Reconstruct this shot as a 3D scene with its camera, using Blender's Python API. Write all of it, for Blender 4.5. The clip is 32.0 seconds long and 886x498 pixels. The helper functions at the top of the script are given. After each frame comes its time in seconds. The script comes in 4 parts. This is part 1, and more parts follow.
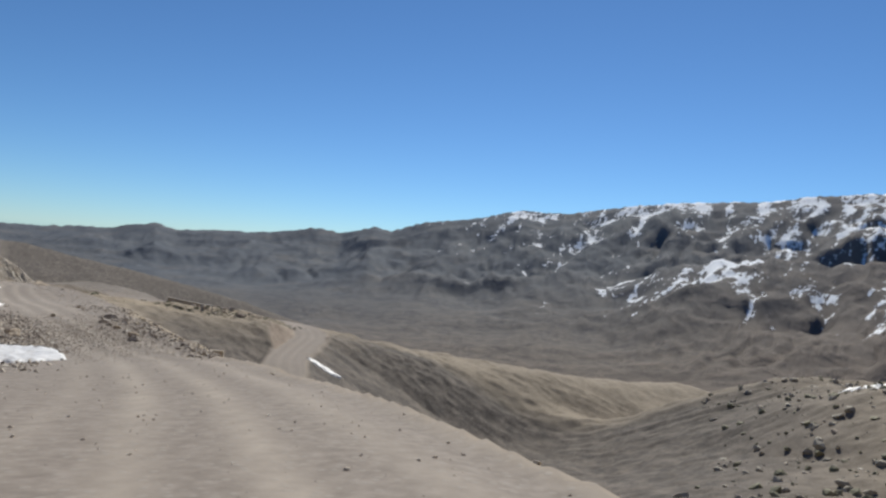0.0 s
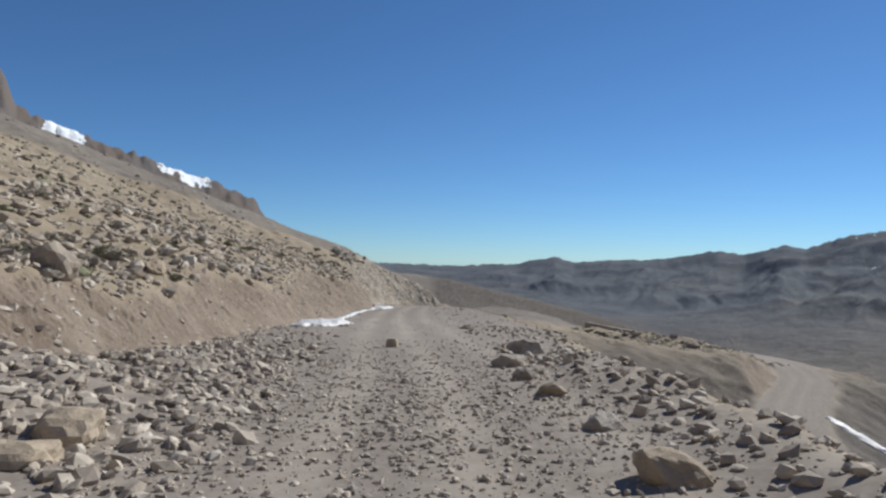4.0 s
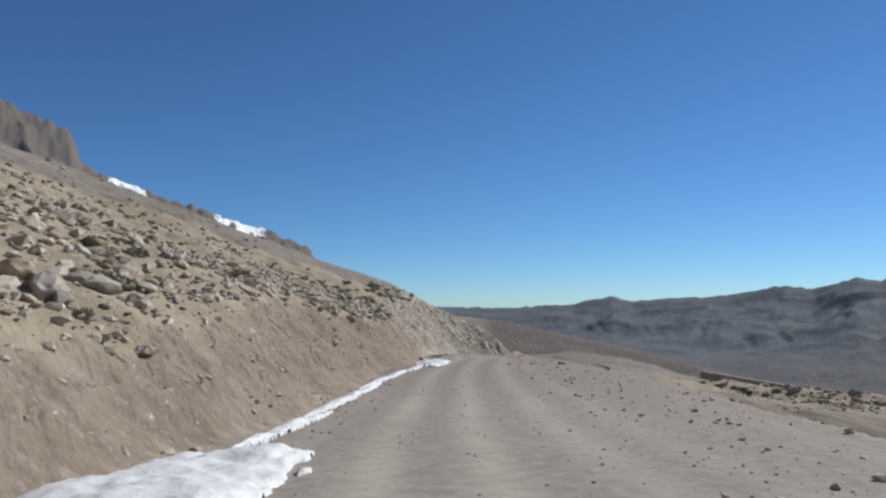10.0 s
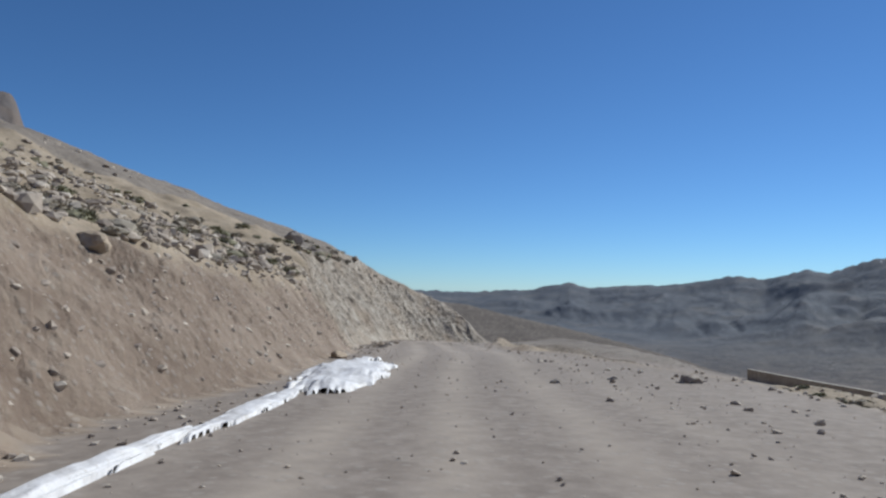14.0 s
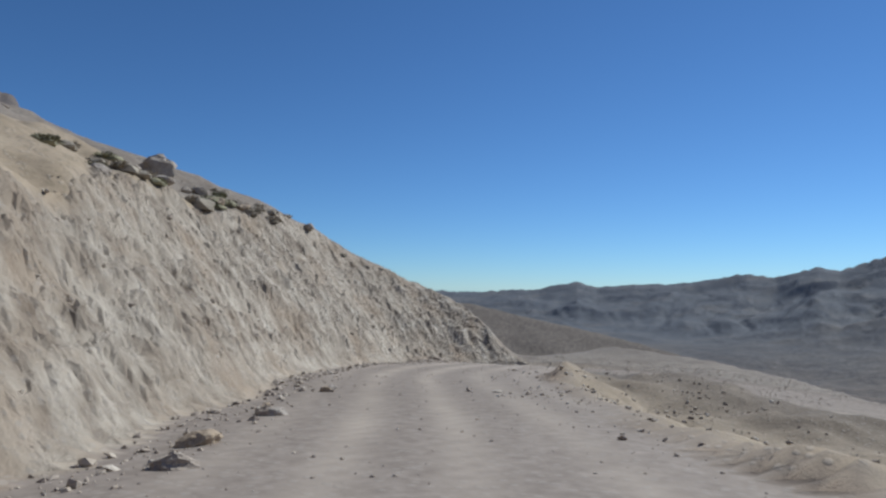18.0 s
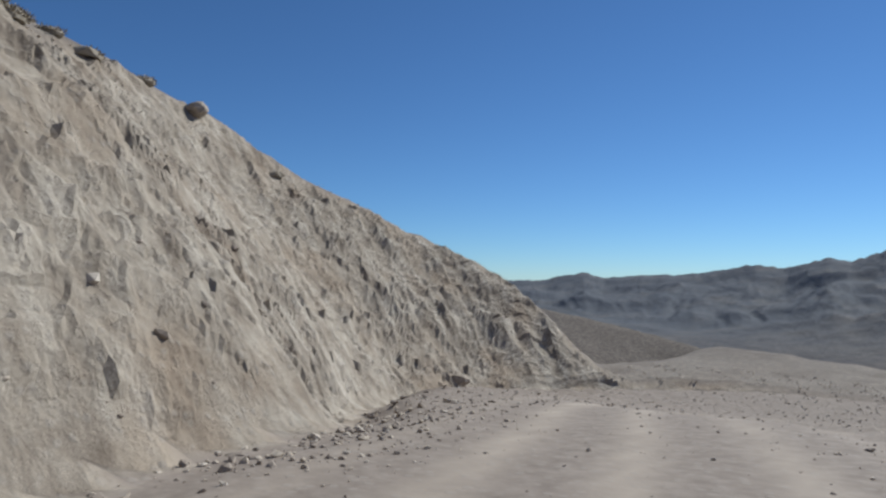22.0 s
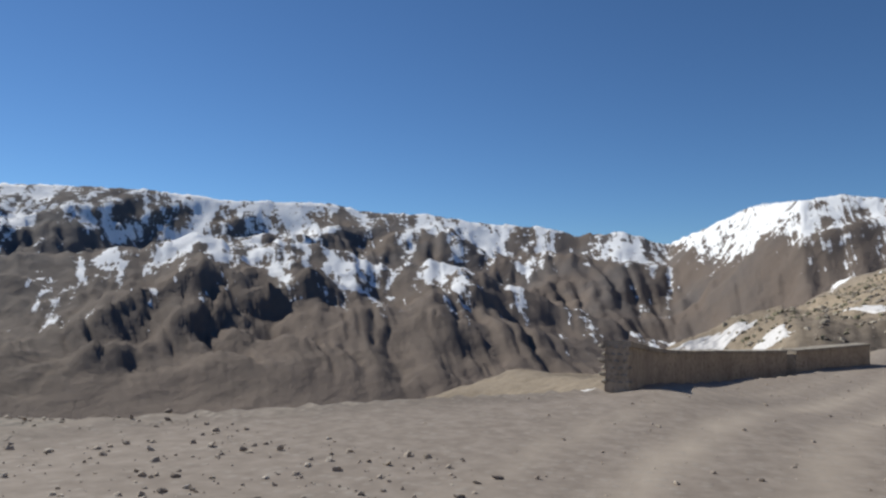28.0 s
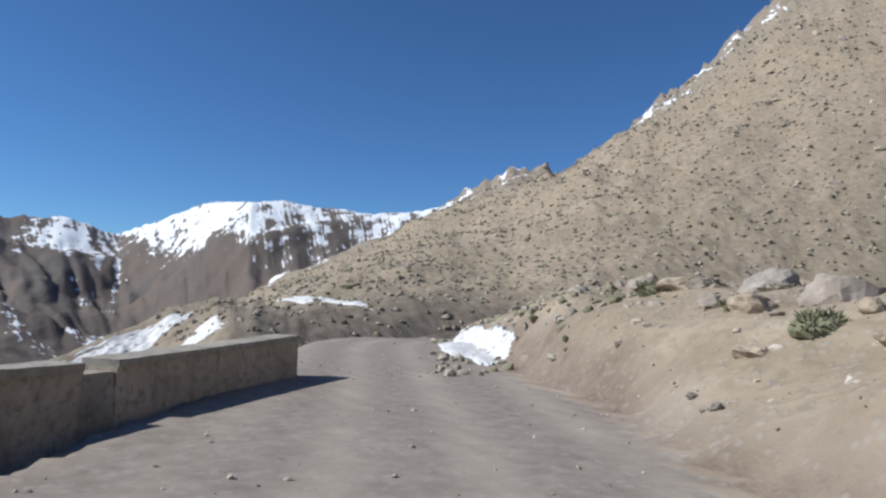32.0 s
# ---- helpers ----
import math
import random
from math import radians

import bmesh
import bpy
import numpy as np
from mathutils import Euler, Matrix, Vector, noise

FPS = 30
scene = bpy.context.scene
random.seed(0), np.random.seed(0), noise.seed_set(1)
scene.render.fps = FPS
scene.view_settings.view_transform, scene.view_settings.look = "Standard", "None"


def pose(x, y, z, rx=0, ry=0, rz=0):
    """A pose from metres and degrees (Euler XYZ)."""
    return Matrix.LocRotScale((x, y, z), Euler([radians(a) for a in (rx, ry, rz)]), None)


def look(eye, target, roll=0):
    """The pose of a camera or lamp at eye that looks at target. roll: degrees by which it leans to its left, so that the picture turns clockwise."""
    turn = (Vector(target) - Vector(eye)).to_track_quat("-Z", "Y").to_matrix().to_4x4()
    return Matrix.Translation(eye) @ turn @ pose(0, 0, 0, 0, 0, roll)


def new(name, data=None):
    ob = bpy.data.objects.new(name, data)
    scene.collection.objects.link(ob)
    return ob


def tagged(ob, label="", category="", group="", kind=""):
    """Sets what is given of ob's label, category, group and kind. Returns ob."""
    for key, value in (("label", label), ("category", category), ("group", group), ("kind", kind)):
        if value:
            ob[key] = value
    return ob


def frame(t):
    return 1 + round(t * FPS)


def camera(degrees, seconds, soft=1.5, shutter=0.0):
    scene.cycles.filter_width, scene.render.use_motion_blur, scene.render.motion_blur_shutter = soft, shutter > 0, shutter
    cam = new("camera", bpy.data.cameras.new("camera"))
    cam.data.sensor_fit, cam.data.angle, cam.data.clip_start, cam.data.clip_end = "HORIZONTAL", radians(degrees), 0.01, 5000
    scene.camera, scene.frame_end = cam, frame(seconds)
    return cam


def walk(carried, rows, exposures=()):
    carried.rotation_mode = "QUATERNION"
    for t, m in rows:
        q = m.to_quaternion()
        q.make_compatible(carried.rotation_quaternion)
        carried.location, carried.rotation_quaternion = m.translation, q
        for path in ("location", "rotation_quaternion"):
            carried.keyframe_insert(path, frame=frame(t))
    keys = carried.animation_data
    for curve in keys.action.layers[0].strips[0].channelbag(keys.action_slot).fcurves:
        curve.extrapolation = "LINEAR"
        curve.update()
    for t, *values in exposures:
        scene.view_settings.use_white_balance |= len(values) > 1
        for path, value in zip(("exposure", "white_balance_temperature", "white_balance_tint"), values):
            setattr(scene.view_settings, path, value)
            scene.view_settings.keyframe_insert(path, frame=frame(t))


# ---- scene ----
cam = camera(66.14, 32.0, soft=2.5)


def stand(x, y, z, yaw, pitch, roll):
    """The pose of a camera turned to the left by yaw from +y, up by pitch and leaning to its left by roll."""
    return Matrix.Translation((x, y, z)) @ Euler((0, 0, radians(yaw))).to_matrix().to_4x4() @ Euler((radians(90 + pitch), 0, 0)).to_matrix().to_4x4() @ Euler((0, 0, radians(roll))).to_matrix().to_4x4()


PATH = [
    (0.0, 0.013, -0.049, 1.607, 0.000, 0.303, 4.594),
    (0.5, -1.719, 6.674, 0.731, 9.399, 0.025, 3.138),
    (1.0, -3.798, 12.260, 0.046, 17.148, 0.608, 1.530),
    (1.5, -5.905, 16.782, -0.544, 23.147, 0.773, 0.913),
    (2.0, -7.974, 20.519, -1.027, 27.371, 0.167, 0.988),
    (2.5, -9.952, 23.829, -1.481, 29.523, -0.295, 0.402),
    (3.0, -11.933, 27.070, -1.949, 30.862, -0.949, 0.556),
    (3.5, -13.917, 30.185, -2.391, 31.565, -0.883, 0.151),
    (4.0, -15.857, 32.917, -2.737, 32.315, 1.066, 1.222),
    (4.5, -17.169, 35.177, -2.857, 32.391, 4.529, -3.054),
    (6.5, -22.612, 42.170, -3.319, 35.064, 3.595, -1.087),
    (7.0, -23.904, 43.988, -3.325, 35.634, 6.068, -4.099),
    (7.5, -25.012, 45.607, -3.428, 35.756, 7.322, -8.748),
    (8.0, -26.303, 47.133, -3.469, 37.252, 4.084, -2.927),
    (8.5, -27.390, 48.650, -3.542, 37.753, 3.107, -5.471),
    (9.0, -28.585, 50.029, -3.615, 37.797, 4.260, -1.308),
    (9.5, -29.740, 51.461, -3.741, 37.468, 4.313, -1.039),
    (10.0, -30.911, 52.989, -3.787, 36.715, 4.666, -0.236),
    (10.5, -32.231, 54.799, -3.906, 36.178, 4.202, -0.413),
    (11.0, -33.656, 56.793, -4.034, 35.666, 3.563, -0.388),
    (11.5, -35.342, 59.175, -4.206, 35.364, 2.885, -0.245),
    (12.0, -37.469, 62.150, -4.491, 35.021, 3.207, 0.084),
    (12.5, -39.776, 65.343, -4.719, 34.633, 3.496, 1.088),
    (13.0, -42.088, 68.644, -4.973, 34.234, 3.403, 1.488),
    (13.5, -44.385, 71.820, -5.176, 33.693, 3.405, 1.196),
    (14.0, -46.468, 74.818, -5.394, 33.343, 3.278, 1.043),
    (14.5, -48.730, 78.227, -5.475, 32.932, 3.424, 1.245),
    (15.0, -51.010, 81.425, -5.566, 32.150, 3.393, 1.203),
    (15.5, -53.213, 84.871, -5.719, 31.787, 3.354, 0.401),
    (17.5, -59.992, 95.593, -6.270, 32.277, 3.098, 0.637),
    (18.0, -61.920, 98.461, -6.481, 33.841, 3.297, 0.695),
    (18.5, -63.738, 101.033, -6.668, 35.161, 3.262, 1.233),
    (19.0, -65.704, 103.643, -6.877, 35.871, 3.233, 1.464),
    (19.5, -67.560, 106.231, -7.039, 36.403, 3.079, 1.220),
    (20.0, -69.483, 108.823, -7.233, 36.367, 2.962, 0.246),
    (20.5, -71.310, 111.347, -7.441, 36.352, 2.838, -0.469),
    (21.0, -73.168, 113.811, -7.640, 36.412, 2.793, 0.155),
    (21.5, -74.800, 116.156, -7.827, 35.866, 2.423, 0.954),
    (22.0, -76.366, 118.601, -8.006, 34.331, 2.513, 0.755),
    (22.5, -77.732, 120.882, -8.198, 30.859, 2.401, 0.277),
    (23.0, -78.797, 123.217, -8.336, 25.920, 2.638, -0.324),
    (23.5, -79.444, 125.251, -8.451, 19.952, 2.405, -0.914),
    (24.0, -79.711, 126.975, -8.493, 13.077, 2.630, -1.609),
    (24.5, -79.850, 129.053, -8.765, 5.079, 3.260, -1.941),
    (26.5, -80.457, 140.560, -11.052, -35.961, 2.724, -1.903),
    (27.0, -78.739, 142.075, -11.069, -46.449, 3.096, -1.186),
    (27.5, -75.875, 143.775, -11.325, -57.616, 3.116, 0.326),
    (28.0, -72.947, 144.656, -11.597, -68.603, 3.360, 0.682),
    (28.5, -70.598, 144.853, -11.704, -78.124, 3.396, 0.751),
    (29.0, -67.677, 144.877, -11.917, -86.551, 3.318, 1.678),
    (29.5, -65.281, 144.706, -12.068, -94.305, 3.762, 1.243),
    (30.0, -62.858, 144.208, -12.221, -100.176, 3.869, 0.618),
    (30.5, -60.576, 143.574, -12.369, -104.943, 3.862, 0.948),
    (31.0, -58.414, 142.772, -12.495, -108.739, 3.769, 0.917),
    (31.5, -56.453, 142.003, -12.619, -111.131, 4.042, 0.782),
    (32.0, -54.564, 141.254, -12.711, -112.447, 3.856, 1.780),
]
walk(cam, [(t, stand(*p)) for t, *p in PATH], exposures=[(0.0, 0.1, 6500, 5), (4.0, 0.04, 6250, 5), (9.0, 0.02, 6200, 5), (12.0, 0.02, 6050, 5), (18.0, 0.0, 6000, 5), (22.0, 0.0, 6150, 5), (24.5, 0.06, 6600, 5), (26.8, -0.1, 6750, 6), (28.0, 0.0, 6550, 6), (30.0, 0.12, 6250, 6), (32.0, 0.16, 6000, 6)])

# ---------------------------------------------------------------- light
SUN_AZ, SUN_EL = -17.0, 38.0          # degrees: turn to the left from +y, height
sun_dir = Vector((-math.sin(radians(SUN_AZ)) * math.cos(radians(SUN_EL)), math.cos(radians(SUN_AZ)) * math.cos(radians(SUN_EL)), math.sin(radians(SUN_EL))))
world = bpy.data.worlds.new("sky")
scene.world = world
world.use_nodes = True
wn = world.node_tree
wn.nodes.clear()
w_out = wn.nodes.new("ShaderNodeOutputWorld")
w_bg = wn.nodes.new("ShaderNodeBackground")
w_sky = wn.nodes.new("ShaderNodeTexSky")
w_sky.sky_type = "NISHITA"
w_sky.sun_disc = False
w_sky.sun_elevation = radians(SUN_EL)
w_sky.sun_rotation = radians(-SUN_AZ)
w_sky.altitude = 2400
w_sky.air_density, w_sky.dust_density, w_sky.ozone_density = 1.0, 0.05, 4.5
w_bg.inputs["Strength"].default_value = 0.077
w_tint = wn.nodes.new("ShaderNodeMix")
w_tint.data_type, w_tint.blend_type = "RGBA", "MULTIPLY"
w_tint.inputs[0].default_value = 1.0
w_tint.inputs[7].default_value = (0.745, 0.945, 1.13, 1)
wn.links.new(w_sky.outputs[0], w_tint.inputs[6])
wn.links.new(w_tint.outputs[2], w_bg.inputs[0])
wn.links.new(w_bg.outputs[0], w_out.inputs[0])
sun_data = bpy.data.lights.new("sun", "SUN")
sun_data.energy, sun_data.angle, sun_data.color = 4.9, radians(0.53), (1.0, 0.94, 0.86)
sun = new("sun", sun_data)
sun.matrix_world = look((0, 0, 0), -sun_dir)

# ---------------------------------------------------------------- materials


def nodes_of(name):
    m = bpy.data.materials.new(name)
    m.use_nodes = True
    t = m.node_tree
    return m, t, t.nodes["Principled BSDF"]


def node(t, kind, **values):
    n = t.nodes.new(kind)
    for key, value in values.items():
        n.inputs[key.replace("_", " ")].default_value = value
    return n


def noise_at(t, coords, scale, detail=6.0, rough=0.55):
    n = node(t, "ShaderNodeTexNoise", Scale=scale, Detail=detail, Roughness=rough)
    t.links.new(coords, n.inputs["Vector"])
    return n.outputs["Fac"]


def ramp(t, fac, stops):
    r = t.nodes.new("ShaderNodeValToRGB")
    e = r.color_ramp.elements
    while len(e) < len(stops):
        e.new(0.5)
    for el, (p, c) in zip(e, stops):
        el.position, el.color = p, (*c, 1) if len(c) == 3 else c
    t.links.new(fac, r.inputs[0])
    return r.outputs[0]


def mix(t, fac, a, b, blend="MIX"):
    m = t.nodes.new("ShaderNodeMix")
    m.data_type, m.blend_type = "RGBA", blend
    for slot, v in ((0, fac), (6, a), (7, b)):
        if hasattr(v, "is_linked"):
            t.links.new(v, m.inputs[slot])
        else:
            m.inputs[slot].default_value = v if slot == 0 else (*v, 1)
    return m.outputs[2]


def math_node(t, op, a, b=0.0, clamp=False):
    m = t.nodes.new("ShaderNodeMath")
    m.operation, m.use_clamp = op, clamp
    for slot, v in ((0, a), (1, b)):
        if hasattr(v, "is_linked"):
            t.links.new(v, m.inputs[slot])
        else:
            m.inputs[slot].default_value = v
    return m.outputs[0]


def attr(t, name):
    a = t.nodes.new("ShaderNodeAttribute")
    a.attribute_name = name
    return a.outputs["Fac"]


def position(t):
    return t.nodes.new("ShaderNodeNewGeometry").outputs["Position"]


def bump(t, bsdf, height, strength=0.5, distance=0.05):
    b = node(t, "ShaderNodeBump", Strength=strength, Distance=distance)
    t.links.new(height, b.inputs["Height"])
    t.links.new(b.outputs[0], bsdf.inputs["Normal"])


def ground_material():
    m, t, b = nodes_of("mountain_ground")
    p = position(t)
    big, mid, fine, grain = noise_at(t, p, 0.05), noise_at(t, p, 0.6), noise_at(t, p, 4.0, 8), noise_at(t, p, 22.0, 6)
    vor = node(t, "ShaderNodeTexVoronoi", Scale=7.0)
    t.links.new(p, vor.inputs["Vector"])
    stone = ramp(t, vor.outputs["Distance"], [(0.0, (1, 1, 1)), (0.28, (0.75, 0.75, 0.75)), (0.45, (0, 0, 0))])
    rnd = ramp(t, vor.outputs["Color"], [(0.55, (0, 0, 0)), (0.62, (1, 1, 1))])
    pebbles = math_node(t, "MULTIPLY", stone, rnd)
    soil = ramp(t, mid, [(0.3, (0.155, 0.132, 0.113)), (0.5, (0.212, 0.182, 0.156)), (0.7, (0.28, 0.242, 0.206))])
    scree = ramp(t, fine, [(0.3, (0.13, 0.115, 0.10)), (0.5, (0.23, 0.203, 0.175)), (0.7, (0.36, 0.32, 0.275))])
    hill = mix(t, ramp(t, mid, [(0.4, (0, 0, 0)), (0.62, (1, 1, 1))]), soil, scree)
    dry = ramp(t, mid, [(0.3, (0.275, 0.22, 0.155)), (0.5, (0.36, 0.292, 0.21)), (0.7, (0.44, 0.365, 0.275))])
    hill = mix(t, ramp(t, attr(t, "grassy"), [(0.4, (0, 0, 0)), (0.7, (0.85, 0.85, 0.85))]), hill, dry)
    grass = ramp(t, fine, [(0.46, (0, 0, 0)), (0.66, (0.8, 0.8, 0.8))])
    hill = mix(t, math_node(t, "MULTIPLY", grass, attr(t, "grassy")), hill, (0.215, 0.18, 0.125))
    # darker brown for the valley side and the spoil heap
    dark_slope = ramp(t, noise_at(t, p, 0.35, 9, 0.7), [(0.38, (0.07, 0.06, 0.054)), (0.5, (0.115, 0.097, 0.084)), (0.64, (0.175, 0.148, 0.125))])
    hill = mix(t, attr(t, "dark_slope"), hill, dark_slope)
    road = ramp(t, fine, [(0.25, (0.205, 0.172, 0.147)), (0.5, (0.262, 0.224, 0.193)), (0.75, (0.33, 0.286, 0.25))])
    dusty = ramp(t, mid, [(0.3, (0.35, 0.302, 0.255)), (0.7, (0.43, 0.372, 0.312))])
    road = mix(t, math_node(t, "MULTIPLY", attr(t, "track"), ramp(t, mid, [(0.25, (0.75, 0.75, 0.75)), (0.6, (1, 1, 1))])), road, dusty)
    tan = ramp(t, mid, [(0.28, (0.175, 0.131, 0.101)), (0.5, (0.238, 0.185, 0.145)), (0.72, (0.305, 0.247, 0.199))])
    tan = mix(t, ramp(t, fine, [(0.45, (0, 0, 0)), (0.7, (0.55, 0.55, 0.55))]), tan, (0.32, 0.268, 0.213))
    streak = node(t, "ShaderNodeMapping", Scale=(0.9, 0.9, 0.22))
    t.links.new(p, streak.inputs["Vector"])
    veins = noise_at(t, streak.outputs[0], 1.6, 8, 0.62)
    pale = ramp(t, veins, [(0.28, (0.17, 0.138, 0.11)), (0.42, (0.29, 0.25, 0.205)), (0.56, (0.40, 0.357, 0.30)), (0.72, (0.52, 0.47, 0.405))])
    pale = mix(t, ramp(t, noise_at(t, p, 0.35, 4), [(0.5, (0, 0, 0)), (0.68, (0.6, 0.6, 0.6))]), pale, (0.31, 0.242, 0.178))
    c = mix(t, attr(t, "road"), hill, road)
    c = mix(t, attr(t, "tan"), c, tan)
    c = mix(t, attr(t, "pale"), c, pale)
    c = mix(t, math_node(t, "MULTIPLY", pebbles, 0.55), c, (0.34, 0.31, 0.275))
    c = mix(t, 0.35, c, ramp(t, big, [(0.3, (0.55, 0.53, 0.5)), (0.7, (1.0, 1.0, 1.0))]), "MULTIPLY")
    c = mix(t, ramp(t, math_node(t, "ADD", attr(t, "snow"), math_node(t, "MULTIPLY", math_node(t, "SUBTRACT", mid, 0.5), 0.5)), [(0.5, (0, 0, 0)), (0.56, (1, 1, 1))]), c, (0.82, 0.84, 0.87))
    t.links.new(c, b.inputs["Base Color"])
    b.inputs["Roughness"].default_value = 0.93
    b.inputs["Specular IOR Level"].default_value = 0.2
    h = math_node(t, "ADD", math_node(t, "MULTIPLY", fine, 1.0), math_node(t, "MULTIPLY", grain, 0.35))
    h = math_node(t, "ADD", h, math_node(t, "MULTIPLY", pebbles, 0.5))
    lumps = math_node(t, "ADD", math_node(t, "MULTIPLY", veins, 2.0), math_node(t, "MULTIPLY", noise_at(t, p, 2.2, 8, 0.68), 7.0))
    h = math_node(t, "ADD", h, math_node(t, "MULTIPLY", lumps, math_node(t, "MAXIMUM", attr(t, "pale"), math_node(t, "MULTIPLY", attr(t, "tan"), 0.6))))
    h = math_node(t, "MULTIPLY", h, math_node(t, "SUBTRACT", 1.0, math_node(t, "MULTIPLY", attr(t, "road"), 0.8)))
    bump(t, b, h, 0.55, 0.06)
    return m


def mountain_material():
    m, t, b = nodes_of("hazed_mountain_rock")
    p = position(t)
    n1, n2 = noise_at(t, p, 0.006, 8, 0.6), noise_at(t, p, 0.03, 9, 0.68)
    # rock colour with the blue of distance haze painted in
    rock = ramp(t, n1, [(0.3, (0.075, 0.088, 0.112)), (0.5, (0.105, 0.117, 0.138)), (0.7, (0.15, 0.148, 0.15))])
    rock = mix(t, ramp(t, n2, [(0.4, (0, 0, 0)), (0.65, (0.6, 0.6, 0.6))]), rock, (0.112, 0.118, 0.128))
    lines = t.nodes.new("ShaderNodeCombineXYZ")
    t.links.new(attr(t, "across"), lines.inputs[0])
    t.links.new(math_node(t, "MULTIPLY", attr(t, "down"), 0.0007), lines.inputs[1])
    streak = noise_at(t, lines.outputs[0], 4.2, 5, 0.6)
    # painted haze by distance: brown rock near, giving way to the blue farther off
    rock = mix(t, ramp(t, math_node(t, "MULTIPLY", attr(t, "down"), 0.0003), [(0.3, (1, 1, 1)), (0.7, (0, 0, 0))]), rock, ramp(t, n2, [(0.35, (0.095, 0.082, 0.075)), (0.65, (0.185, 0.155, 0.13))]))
    rock = mix(t, math_node(t, "MULTIPLY", attr(t, "warm"), ramp(t, n1, [(0.3, (0.5, 0.5, 0.5)), (0.6, (1, 1, 1))])), rock, (0.155, 0.127, 0.11))
    some = math_node(t, "MULTIPLY", attr(t, "snow"), 8.0, True)
    edge = math_node(t, "ADD", attr(t, "snow"), math_node(t, "MULTIPLY", math_node(t, "MULTIPLY", math_node(t, "SUBTRACT", n2, 0.5), 1.5), some))
    edge = math_node(t, "ADD", edge, math_node(t, "MULTIPLY", math_node(t, "MULTIPLY", math_node(t, "SUBTRACT", streak, 0.5), 0.9), some))
    c = mix(t, ramp(t, edge, [(0.49, (0, 0, 0)), (0.58, (1, 1, 1))]), rock, (0.82, 0.84, 0.87))
    t.links.new(c, b.inputs["Base Color"])
    b.inputs["Roughness"].default_value = 0.95
    b.inputs["Specular IOR Level"].default_value = 0.1
    bump(t, b, n2, 0.5, 20.0)
    return m


def snow_material():
    m, t, b = nodes_of("old_snow")
    p = position(t)
    n = noise_at(t, p, 3.0, 6)
    c = ramp(t, n, [(0.25, (0.47, 0.45, 0.43)), (0.5, (0.62, 0.61, 0.61)), (0.8, (0.74, 0.74, 0.75))])
    c = mix(t, ramp(t, noise_at(t, p, 14.0, 5), [(0.62, (0, 0, 0)), (0.75, (0.7, 0.7, 0.7))]), c, (0.42, 0.37, 0.31))
    t.links.new(c, b.inputs["Base Color"])
    b.inputs["Roughness"].default_value = 0.6
    b.inputs["Subsurface Weight"].default_value = 0.0
    bump(t, b, n, 0.5, 0.12)
    return m


def stone_material(name, dark, light, scale=2.2):
    m, t, b = nodes_of(name)
    co = t.nodes.new("ShaderNodeTexCoord").outputs["Object"]
    info = t.nodes.new("ShaderNodeObjectInfo").outputs["Random"]
    n, f = noise_at(t, co, scale, 8, 0.6), noise_at(t, co, scale * 9, 6, 0.6)
    c = ramp(t, n, [(0.3, dark), (0.7, light)])
    c = mix(t, ramp(t, info, [(0, (0, 0, 0)), (1, (0.45, 0.45, 0.45))]), c, (0.30, 0.225, 0.15))
    c = mix(t, ramp(t, f, [(0.55, (0, 0, 0)), (0.72, (0.5, 0.5, 0.5))]), c, (0.10, 0.095, 0.085))
    t.links.new(c, b.inputs["Base Color"])
    b.inputs["Roughness"].default_value = 0.88
    bump(t, b, math_node(t, "ADD", n, math_node(t, "MULTIPLY", f, 0.4)), 0.7, 0.05)
    return m


def rubble_material():
    m, t, b = nodes_of("loose_rubble")
    g = t.nodes.new("ShaderNodeNewGeometry")
    n = noise_at(t, g.outputs["Position"], 9.0, 6)
    c = ramp(t, g.outputs["Random Per Island"], [(0.0, (0.27, 0.225, 0.187)), (0.4, (0.385, 0.328, 0.272)), (0.75, (0.49, 0.42, 0.34)), (1.0, (0.58, 0.52, 0.445))])
    c = mix(t, 0.5, c, ramp(t, n, [(0.3, (0.6, 0.6, 0.6)), (0.7, (1, 1, 1))]), "MULTIPLY")
    t.links.new(c, b.inputs["Base Color"])
    b.inputs["Roughness"].default_value = 0.9
    bump(t, b, n, 0.5, 0.02)
    return m


def leaf_material(name, a, c2):
    m, t, b = nodes_of(name)
    g = t.nodes.new("ShaderNodeNewGeometry")
    info = t.nodes.new("ShaderNodeObjectInfo").outputs["Random"]
    c = ramp(t, g.outputs["Random Per Island"], [(0.0, a), (1.0, c2)])
    c = mix(t, ramp(t, info, [(0, (0, 0, 0)), (1, (0.4, 0.4, 0.4))]), c, (0.20, 0.17, 0.12))
    t.links.new(c, b.inputs["Base Color"])
    b.inputs["Roughness"].default_value = 0.85
    return m


